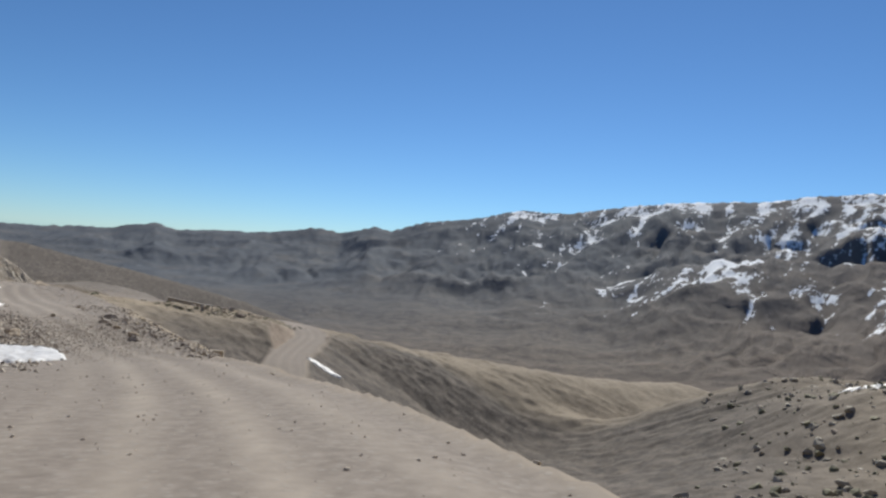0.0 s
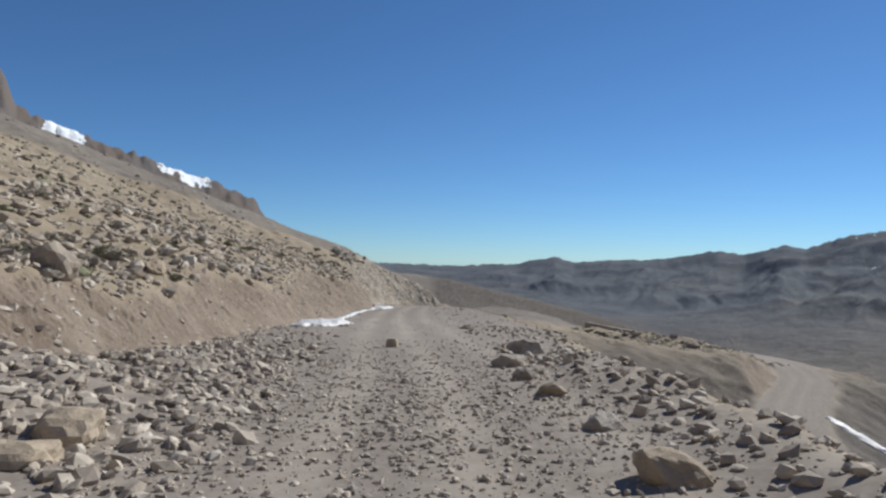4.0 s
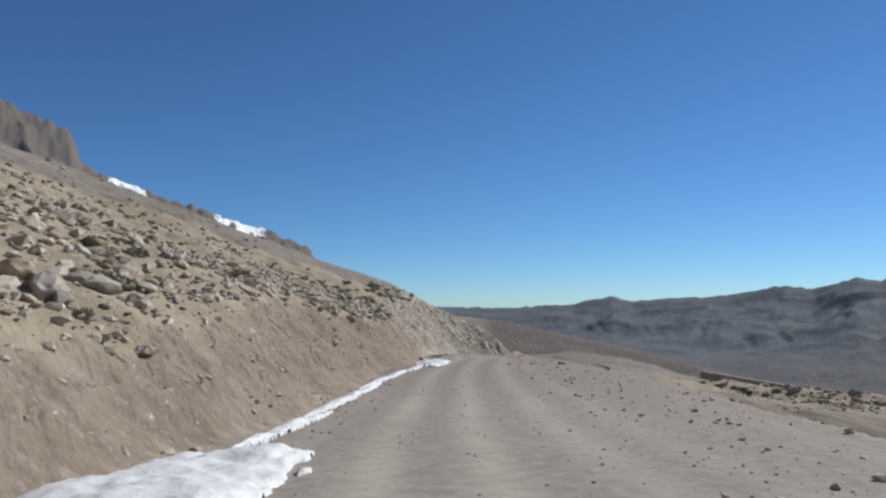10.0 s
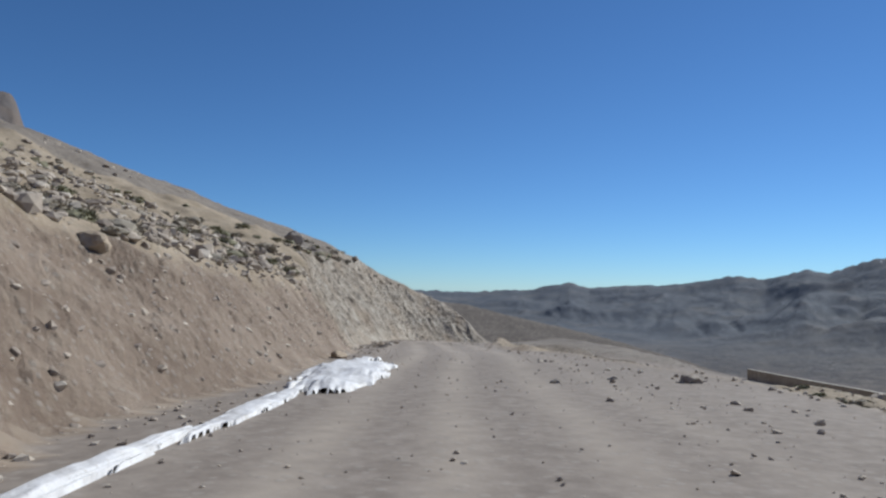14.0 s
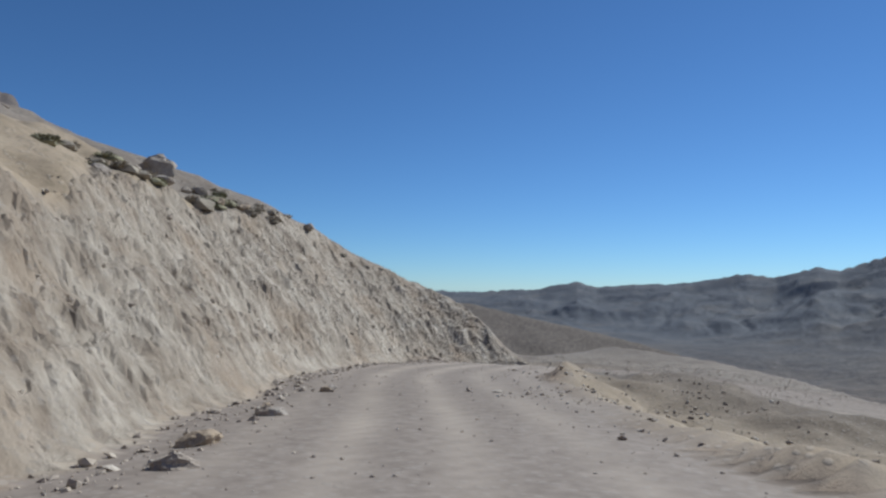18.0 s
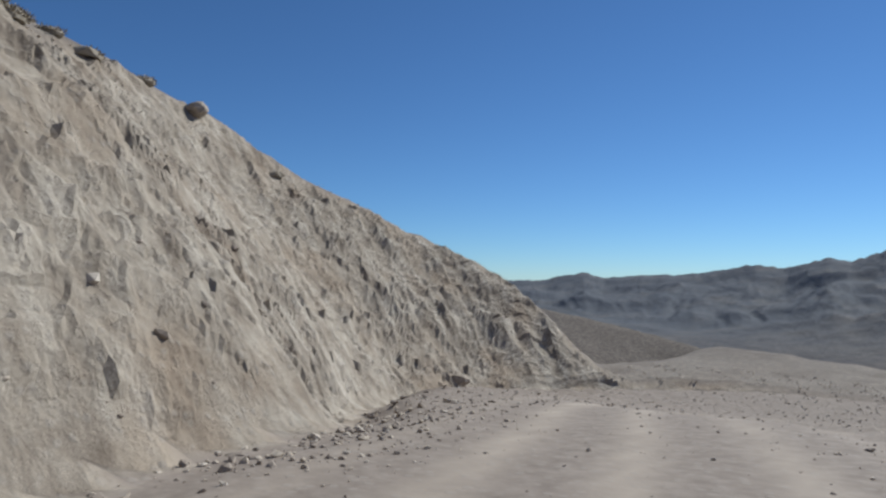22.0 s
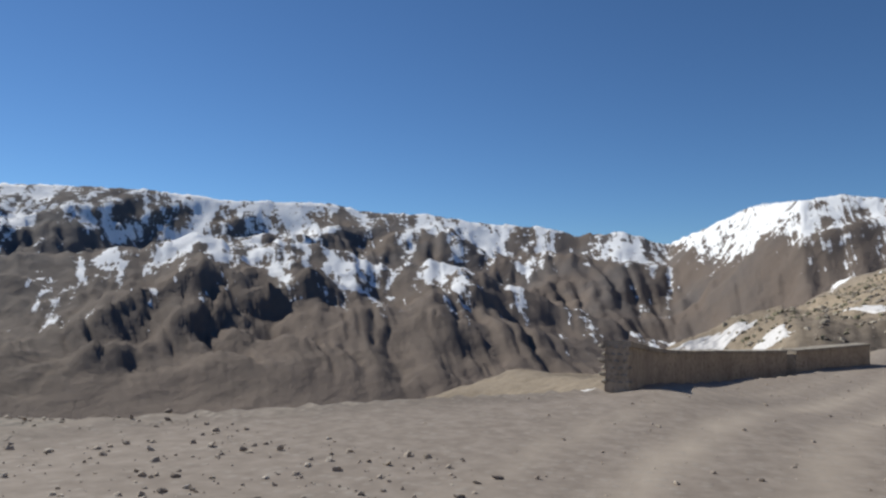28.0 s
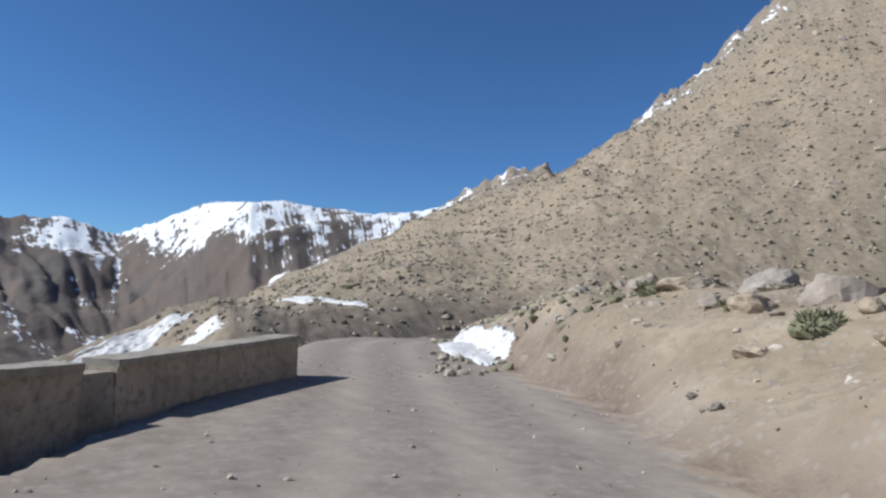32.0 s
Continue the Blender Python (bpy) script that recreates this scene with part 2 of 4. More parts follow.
def plaster_material(name, dark, light):
    m, t, b = nodes_of(name)
    p = position(t)
    n, f = noise_at(t, p, 0.9, 8, 0.6), noise_at(t, p, 8.0, 8, 0.6)
    c = ramp(t, n, [(0.3, dark), (0.68, light)])
    c = mix(t, ramp(t, f, [(0.5, (0, 0, 0)), (0.66, (0.7, 0.7, 0.7))]), c, tuple(v * 0.55 for v in dark))
    drip = node(t, "ShaderNodeMapping", Scale=(3.0, 3.0, 0.35))
    t.links.new(p, drip.inputs["Vector"])
    c = mix(t, ramp(t, noise_at(t, drip.outputs[0], 1.3, 5), [(0.5, (0, 0, 0)), (0.7, (0.5, 0.5, 0.5))]), c, tuple(v * 0.6 for v in dark))
    t.links.new(c, b.inputs["Base Color"])
    b.inputs["Roughness"].default_value = 0.92
    bump(t, b, math_node(t, "ADD", n, math_node(t, "MULTIPLY", f, 0.6)), 0.6, 0.03)
    return m


GROUND, MOUNTAIN, SNOW, RUBBLE = ground_material(), mountain_material(), snow_material(), rubble_material()
GREY_STONE = stone_material("grey_boulder_stone", (0.24, 0.21, 0.185), (0.43, 0.385, 0.335))
TAN_STONE = stone_material("tan_boulder_stone", (0.30, 0.24, 0.175), (0.50, 0.41, 0.31))
DARK_STONE = stone_material("dark_crag_stone", (0.10, 0.075, 0.06), (0.21, 0.165, 0.13), 0.12)
GREEN_LEAF = leaf_material("green_cushion_leaf", (0.14, 0.142, 0.08), (0.25, 0.24, 0.15))
GREY_LEAF = leaf_material("dry_cushion_leaf", (0.24, 0.212, 0.17), (0.42, 0.375, 0.305))
WALL_FACE = plaster_material("weathered_wall_plaster", (0.34, 0.285, 0.225), (0.50, 0.43, 0.345))
WALL_CAP = plaster_material("pale_wall_coping", (0.27, 0.24, 0.20), (0.42, 0.38, 0.32))

# ---------------------------------------------------------------- land


def lattice(ix, iy, seed):
    h = (ix.astype(np.int64) * 374761393 + iy.astype(np.int64) * 668265263 + seed * 1442695041) & 0x7FFFFFFF
    h = ((h ^ (h >> 13)) * 1274126177) & 0x7FFFFFFF
    return ((h ^ (h >> 16)) & 0xFFFF) / 65535.0


def value_noise(x, y, seed=0):
    ix, iy = np.floor(x), np.floor(y)
    fx, fy = x - ix, y - iy
    fx, fy = fx * fx * fx * (fx * (fx * 6 - 15) + 10), fy * fy * fy * (fy * (fy * 6 - 15) + 10)
    a, b = lattice(ix, iy, seed), lattice(ix + 1, iy, seed)
    c, d = lattice(ix, iy + 1, seed), lattice(ix + 1, iy + 1, seed)
    return (a + (b - a) * fx) * (1 - fy) + (c + (d - c) * fx) * fy - 0.5


def fbm(x, y, size, octaves=4, seed=0, gain=0.5):
    out, amp, f = 0.0, 1.0, 1.0 / size
    for k in range(octaves):
        out = out + amp * value_noise(x * f + 17.3 * k, y * f - 9.1 * k, seed + k)
        amp, f = amp * gain, f * 2.03
    return out


def ridged(x, y, size, octaves=4, seed=0, gain=0.5):
    out, amp, f = 0.0, 1.0, 1.0 / size
    for k in range(octaves):
        out = out + amp * (1 - 4 * np.abs(value_noise(x * f + 5.7 * k, y * f + 3.3 * k, seed + k)))
        amp, f = amp * gain, f * 2.1
    return out


def smooth(a, b, v):
    t = np.clip((v - a) / (b - a), 0, 1)
    return t * t * (3 - 2 * t)


def curve_through(rows, step):
    """Rows of numbers, of which the first two are a place, followed smoothly at even steps."""
    rows = np.array(rows, float)
    fine = []
    for i in range(len(rows) - 1):
        p0, p1, p2, p3 = rows[max(i - 1, 0)], rows[i], rows[i + 1], rows[min(i + 2, len(rows) - 1)]
        for u in np.linspace(0, 1, 24, endpoint=False):
            fine.append(0.5 * (2 * p1 + (p2 - p0) * u + (2 * p0 - 5 * p1 + 4 * p2 - p3) * u**2 + (3 * p1 - p0 - 3 * p2 + p3) * u**3))
    fine = np.array(fine + [rows[-1]])
    run = np.r_[0, np.cumsum(np.hypot(*np.diff(fine[:, :2], axis=0).T))]
    at = np.arange(0, run[-1], step)
    return np.stack([np.interp(at, run, fine[:, k]) for k in range(fine.shape[1])], 1)

# The road: place, height, width to its left and right, steepness of the cut on either side
ROAD = [
    (3.5, -16, 2.4, 4.0, 4.0, 1.0, 1.0), (0, 0, 0, 5.0, 4.0, 1.0, 1.0), (-3.8, 12.3, -1.55, 6.0, 3.5, 1.0, 1.0),
    (-8, 20.5, -2.63, 6.5, 3.5, 1.0, 1.0), (-15.9, 32.9, -4.34, 7.0, 3.5, 1.0, 1.0), (-22.6, 42.2, -4.92, 6.5, 4.5, 1.0, 1.0),
    (-28.6, 50, -5.22, 5.2, 5.5, 1.0, 1.0), (-33.7, 56.8, -5.63, 4.6, 7.0, 1.0, 1.0), (-42.1, 68.6, -6.57, 4.2, 8.0, 1.05, 1.0),
    (-51, 81.4, -7.17, 4.2, 8.0, 1.1, 1.0), (-60, 95.6, -7.87, 4.2, 6.0, 1.25, 1.0), (-65.7, 103.6, -8.48, 4.2, 4.5, 1.35, 1.0),
    (-73.2, 113.8, -9.24, 4.4, 4.5, 1.35, 1.0), (-77.7, 120.9, -9.8, 4.6, 5.0, 1.35, 1.0), (-80.2, 129.0, -10.4, 4.8, 5.0, 1.3, 1.0),
    (-81.8, 135.0, -11.1, 7.0, 4.5, 1.2, 1.0), (-80.5, 140.5, -12.4, 9.0, 4.0, 1.2, 1.0), (-75.9, 143.8, -12.9, 10.0, 4.0, 1.2, 1.0),
    (-67.7, 144.9, -13.42, 7.5, 5.0, 1.0, 1.0), (-60.6, 143.6, -13.7, 4.2, 5.0, 1.0, 1.0), (-54.6, 141.2, -14.2, 4.4, 3.7, 1.0, 1.5),
    (-40, 136.0, -14.5, 2.8, 2.8, 1.0, 1.5), (-31, 133.6, -14.5, 2.8, 2.6, 1.0, 1.0), (-25.5, 130.0, -14.8, 3.0, 3.0, 1.0, 0.9), (-22.5, 122, -15.3, 3.2, 3.0, 1.0, 0.9),
    (-22.5, 112, -15.8, 3.2, 3.0, 1.0, 0.9), (-22, 100, -16.4, 3.2, 3.0, 1.0, 0.9), (-18.5, 87, -17.1, 3.2, 3.0, 1.0, 0.9), (-11, 72, -17.9, 3.2, 3.0, 1.0, 0.9), (-1, 58, -18.7, 3.2, 3.0, 1.0, 0.9), (11, 46, -19.5, 3.2, 3.0, 1.0, 0.9)]
WAY = curve_through(ROAD, 0.8)
WAY_AHEAD = np.gradient(WAY[:, :2], axis=0)
WAY_AHEAD /= np.linalg.norm(WAY_AHEAD, axis=1)[:, None]
WAY_RUN = np.arange(len(WAY)) * 0.8


def run_near(x, y):
    return WAY_RUN[np.argmin(np.hypot(WAY[:, 0] - x, WAY[:, 1] - y))]


RUN_END = run_near(-25.5, 130)
RUN_DEBRIS, RUN_PALE, RUN_NOSE, RUN_WALL = run_near(-20, 38), run_near(-66.5, 104.5), run_near(-81, 131), run_near(-70, 145)

# Far ridges: turn to the left from +y, and the height of the crest, in degrees
CREST = np.array([(100, 17), (80, 16.5), (71, 14.9), (67.6, 13.6), (66.4, 13.0), (65.7, 10.9), (64, 10.0), (61, 9.1), (56, 7.6), (52, 6.4), (48.5, 5.0), (47.4, 3.6), (46.8, 2.6), (44.2, 1.5), (42.5, 0.75), (38.8, 0.0), (37, -0.1), (32, -0.2), (26, 0.1), (24.7, 0.45), (22.8, 0.75), (21.3, 0.36), (14, 0.75), (11.4, 1.25), (10, 1.45), (7.9, 1.2),
                  (5.2, 2.0), (3.8, 1.7), (1, 2.7), (-2.8, 3.25), (-7.5, 4.45), (-9.9, 4.3), (-11.8, 4.42), (-15.7, 5.25), (-20.6, 5.87), (-26, 6.1), (-30, 6.7),
                  (-38, 7.24), (-43.6, 7.39), (-50, 6.9), (-53, 7.06), (-58.6, 6.9), (-62, 6.3), (-66, 6.27), (-70.5, 5.61), (-76, 5.3), (-78.7, 4.6), (-82.5, 4.9),
                  (-85.9, 3.8), (-89.2, 5.34), (-92, 6.82), (-97.6, 7.3), (-105, 6.6), (-108, 6.84), (-113, 7.9), (-120, 8.3), (-140, 8.0)])
FOOTHILL = np.array([(10, -5), (-8, -2.1), (-16.7, -1.2), (-22, 1.0), (-28.7, 2.0), (-36, 1.95), (-43.4, 3.0), (-47.3, 4.2), (-51, 3.2), (-54.4, 3.95), (-59.4, 2.95),
                     (-62.5, 1.7), (-65.5, 2.5), (-70, 1.4), (-77, -1.3), (-85, -4)])
NEAR_HILL = np.array([(-90, -6), (-95, -2.5), (-98, -0.3), (-104.5, 3.0), (-111, 5.8), (-114.7, 8.7), (-118, 10.8), (-121, 10.9), (-122, 9.9), (-124.8, 12.3), (-128.6, 14.75),
                      (-132, 17.4), (-135.8, 20.7), (-140, 24), (-150, 28), (-170, 29), (-190, 25), (-215, 12)])
SPUR = np.array([(-52, -9), (-60, -7.6), (-66, -6.4), (-74, -5.6), (-79, -4.6), (-83, -2.6), (-88, -0.4), (-91, 0.1), (-96, -0.9), (-104, -1.2), (-112, -2.2), (-118, -5.0), (-125, -9.0)])
DARK_RIDGE = np.array([(60, 0.3), (42, -0.2), (36, -0.5), (32, -1.0), (28, -1.9), (24, -2.7), (20, -3.6), (14, -5.1), (6, -7.5), (-4, -11)])
HUB, END = (-50.0, 100.0), (-55.0, 141.5)


def polar(x, y, centre):
    dx, dy = x - centre[0], y - centre[1]
    az = np.degrees(np.arctan2(-dx, dy))
    return np.where(az > 130, az - 360, az), np.hypot(dx, dy)


def table(az, rows):
    order = np.argsort(rows[:, 0])
    return np.interp(az, rows[order, 0], rows[order, 1])


def far_land(x, y):
    """The valley, the ranges beyond it and the mountain that the road comes round; also how much snow lies."""
    az, r = polar(x, y, HUB)
    arc = np.radians(az)
    floor = -24 - 150 * smooth(40, 700, r) + 14 * fbm(x, y, 320, 5, 3) * smooth(150, 500, r)
    # main range
    far = np.interp(az, [-140, -95, -86, -60, 0, 15, 36, 44, 60], [1500, 1700, 2700, 3100, 3300, 4000, 4200, 3000, 2800])
    crag_side = smooth(43, 48, az)
    reach_up = np.clip((r - far * 0.8) / (far * 0.2), 0, 1) ** 2
    top = -10 + far * np.tan(np.radians(table(az, CREST) + (0.14 + 0.28 * crag_side) * reach_up * fbm(arc * 140, r / 70.0, 1.0, 4, 31)))
    wob = az + 0.9 * fbm(x, y, 500, 3, 14) + np.where(r < far, (far - r) / far * np.interp(az, [-100, -60, -40, 0, 20], [9, 6, -9, -13, -13]), 0)
    up = np.clip((r - far * 0.42) / (far * 0.58), 0, 1)
    wx, wy = x + 160 * fbm(x, y, 420, 3, 81), y + 160 * fbm(x, y, 420, 3, 82)
    rib = ridged(wx, wy, 640, 6, 78, 0.52)
    rise = up**1.25
    back = np.where(r > far, (r - far) * 0.35, 0)
    height = (top - floor)
    main = floor + height * rise * (1 + (0.22 * rib - 0.22) * (1 - up**4) * smooth(0, 0.25, up)) - back
    gully = ridged(np.radians(wob + 1.5 * fbm(x, y, 150, 3, 83)) * 40, r / 420.0, 1.0, 4, 19, 0.6)
    spur_line = ridged(np.radians(wob + 2.0 * fbm(x, y, 300, 3, 86)) * 17, r / 900.0, 1.0, 4, 23, 0.55)
    main = main - height * 0.05 * spur_line * smooth(0.15, 0.45, up) * (1 - up**3) * (1 - crag_side)
    cover = np.interp(az, [-125, -108, -97, -88, -80, -55, -30, -18, -6, 2], [0.62, 0.66, 0.68, 0.62, 0.66, 0.62, 0.50, 0.36, 0.24, 0.0])
    snow = cover * smooth(np.interp(az, [-92, -84], [0.62, 0.35]), 0.97, up + 0.12 * fbm(x, y, 260, 4, 41)) + (np.interp(az, [-93, -85], [0.10, 0.34]) * (gully - 0.5) + 0.12 * (spur_line - 0.45)) * smooth(0.2, 0.5, up) * (1 - crag_side) - 0.02
    snow = snow * smooth(5, 0, az) + 0.85 * crag_side * (np.exp(-((az - 54) / 2.4) ** 4) + np.exp(-((az - 62.6) / 1.6) ** 4)) * smooth(0.90, 0.97, up + 0.1 * fbm(x, y, 60, 3, 48))
    # foothills in front of it
    near = np.interp(az, [-85, -60, -30, 0], [1500, 1700, 1900, 2300])
    reach_up2 = np.clip((r - near * 0.75) / (near * 0.25), 0, 1) ** 2
    ftop = -10 + near * np.tan(np.radians(table(az, FOOTHILL) + 0.5 * reach_up2 * fbm(arc * 60, arc * 0, 1.0, 4, 35)))
    wob2 = az + 1.2 * fbm(x, y, 300, 3, 15) + np.where(r < near, (near - r) / near * np.interp(az, [-70, -55, -40, -20], [10, 5, -10, -14]), 0)
    fup = np.clip((r - near * 0.40) / (near * 0.60), 0, 1)
    rib2 = ridged(wx, wy, 440, 6, 92, 0.54)
    foot = floor + (ftop - floor) * fup**1.15 * (1 + (0.30 * rib2 - 0.30) * (1 - fup**4) * smooth(0, 0.2, fup)) - np.where(r > near, (r - near) * 0.4, 0)
    gully2 = ridged(np.radians(wob2 + 1.5 * fbm(x, y, 110, 3, 84)) * 40, r / 300.0, 1.0, 4, 27, 0.6)
    spur2 = ridged(np.radians(wob2 + 2.0 * fbm(x, y, 220, 3, 87)) * 19, r / 700.0, 1.0, 4, 29, 0.55)
    foot = foot - (ftop - floor) * 0.045 * spur2 * smooth(0.12, 0.4, fup) * (1 - fup**3)
    fcover = np.interp(az, [-80, -66, -50, -30, -17, -9], [0.34, 0.48, 0.48, 0.40, 0.34, 0.0])
    fsnow = fcover * smooth(0.45, 0.95, fup + 0.15 * fbm(x, y, 180, 4, 43)) + (0.38 * (gully2 - 0.5) + 0.14 * (spur2 - 0.45)) * smooth(0.3, 0.6, fup) * (fcover > 0.05) - 0.02
    z = np.maximum(main, foot)
    # dark shoulder beyond the bend
    shoulder = np.where(az > -4, -10 + 620 * np.tan(np.radians(table(az, DARK_RIDGE))) - 0.27 * np.abs(r - 620) + 9 * fbm(x, y, 110, 4, 95) * smooth(620, 560, r), -500)
    z = np.maximum(z, shoulder)
    snow = np.where(foot > main, fsnow, snow)
    # the mountainside to the right of the lower road, and the grassy spur below it
    az2, r2 = polar(x, y, END)
    arc2 = np.radians(az2)
    hr = np.interp(az2, [-215, -170, -125, -110, -95], [520, 430, 340, 390, 420])
    hfoot = np.interp(az2, [-215, -170, -125, -110, -95], [300, 230, 130, 100, 60])
    near_top = np.clip((r2 - hr * 0.8) / (hr * 0.2), 0, 1) ** 2
    even = (table(az2 - 4, NEAR_HILL) + table(az2 + 4, NEAR_HILL) + table(az2 - 8, NEAR_HILL) + table(az2 + 8, NEAR_HILL)) / 4
    htop = -12.7 + hr * np.tan(np.radians(even + (table(az2, NEAR_HILL) - even) * smooth(hr * 0.7, hr * 0.97, r2) + 0.9 * near_top * fbm(arc2 * 90, arc2 * 0, 1.0, 5, 37, 0.6)))
    hup = np.clip((r2 - hfoot) / (hr - hfoot), 0, 1)
    crag = ridged(x, y, 70.0, 5, 61, 0.6)
    hill = np.where(az2 < -90, -18.5 + (htop + 18.5) * hup + 3.5 * crag * smooth(0.1, 0.8, hup) * (1 - smooth(0.9, 1.0, hup)) + 5.0 * fbm(x, y, 55, 5, 5, 0.55) * smooth(0, 0.2, hup) * (1 - smooth(0.85, 1, hup)) - np.where(r2 > hr, (r2 - hr) * 0.5, 0), -500)
    ledge = np.sin(hill / 1.15 + 5 * fbm(x, y, 60, 3, 66))
    hill = hill + 0.35 * ledge * (az2 < -90) * smooth(0.08, 0.3, hup) * (1 - smooth(0.9, 1.0, hup))
    sr = np.interp(az2, [-120, -96, -84, -60], [190, 170, 150, 110])
    stop = -12.7 + sr * np.tan(np.radians(table(az2, SPUR) + 0.3 * fbm(arc2 * 50, arc2 * 0, 1.0, 3, 39)))
    sup = np.clip((r2 - 25) / (sr - 25), 0, 1)
    spur = np.where((az2 < -50) & (az2 > -125), -18 + (stop + 18) * sup - np.where(r2 > sr, (r2 - sr) * 0.5, 0), -500)
    hsnow = 0.34 * smooth(0.62, 0.95, hup) + 0.30 * (ridged(x / 14.0, y / 14.0, 1.0, 3, 71) - 0.3)
    z2 = np.maximum(hill, spur)
    snow = np.where(z2 > z, np.where(hill > spur, np.where(hup > 0.45, hsnow, 0), 0), snow)
    grassy = (z2 > z) * np.where(hill > spur, 0.75 * (1 - 0.3 * smooth(0.6, 0.9, hup)), 0.9)
    lines = np.where(foot > main, wob2, wob) + 0.5 * fbm(x, y, 90, 3, 85)
    return np.maximum(z, z2), np.clip(snow, 0, 1), grassy, lines, r


AXIS = np.array([(-60, 4.5), (-20, 0.5), (0, -2.4), (20, -4.6), (40, -6.0), (60, -6.6), (85, -7.4), (102, -8.0), (117, -7.6), (130, -6.45), (150, -5.95), (160, -7.2), (170, -10), (182, -15), (260, -60)])
AXIS_RIGHT = np.array([(-60, 4.5), (-20, 0.5), (0, -2.2), (40, -5.0), (90, -7.2), (115, -8.8), (135, -10.5), (150, -10.8), (166, -11.4), (182, -15), (260, -60)])


def apron_share(x, y):
    """The flat gravel outside the bend of the road."""
    return smooth(146, 150, y) * smooth(-60, -66, x) * smooth(-93, -87, x)


def natural(x, y):
    """The mountainside before the road was cut, near the road."""
    dx, dy = x + 5.0, y - 15.0
    p, q = dx * -0.567 + dy * 0.8236, dx * -0.8236 + dy * -0.567
    base = np.interp(p, AXIS[:, 0], AXIS[:, 1])
    base = base + smooth(25, 70, q) * np.maximum(-7.4 - base, 0) * (p < 330)
    share = smooth(-9, 0, q)
    base = base * share + (np.interp(p, AXIS_RIGHT[:, 0], AXIS_RIGHT[:, 1]) - np.interp(p, [-20, 10, 60, 95], [0.4, 1.2, 1.2, 0])) * (1 - share)
    steep = np.interp(p, [-30, 15, 40, 70, 110, 150], [0.20, 0.20, 0.38, 0.44, 0.40, 0.42])
    qq = np.maximum(q, 0)
    far_steep = np.interp(p, [40, 90, 150], [0.335, 0.35, 0.37])
    left = np.where(qq < 14, steep * qq, steep * 14 + far_steep * (qq - 14))
    crest = 105 + 25 * fbm(p, p * 0, 40, 3, 55)
    left = np.where(q > crest, steep * 14 + far_steep * (crest - 14) - 0.3 * (q - crest), left)
    right = np.interp(p, [-30, 30, 75, 110], [0.34, 0.30, 0.20, 0.14]) * np.minimum(q, 0)
    right = right - 0.34 * np.clip(-q - 6.5, 0, 34) * (1 - smooth(70, 98, p)) * smooth(-25, 0, p)
    z = base + left + right
    # north of the lower road the side of the valley drops
    north = np.full(np.shape(x), 0.0) + y - np.interp(x, [-110, -92, -85, -78, -70, -62, -17, 30, 100], [172, 170, 168, 165, 160, 152, 134, 134, 147])
    apron = apron_share(x, y)
    z = z * (1 - apron) + np.interp(x, [-85, -75, -66], [-12.3, -13.0, -13.7]) * apron
    z = np.where(north > 0, np.minimum(z, np.interp(x, [-85, -70, -58], [-12.2, -12.8, -14.6]) - 0.42 * north), z)
    # spoil heap between the two legs of the road
    hx, hy = (x + 67.0) * 0.88 - (y - 127.2) * 0.475, (x + 67.0) * 0.475 + (y - 127.2) * 0.88
    z = z + 1.3 * np.exp(-((hx / 7.5) ** 4 + (hy / 3.6) ** 2))
    z = z + 1.0 * np.exp(-((x + 30) ** 2 / 120 + (y - 118) ** 2 / 100))
    # bank above the lower road
    z = z + 1.5 * np.exp(-((x + 43) ** 2 / 170 + (y - 131.0) ** 2 / 16))
    return z, q, p


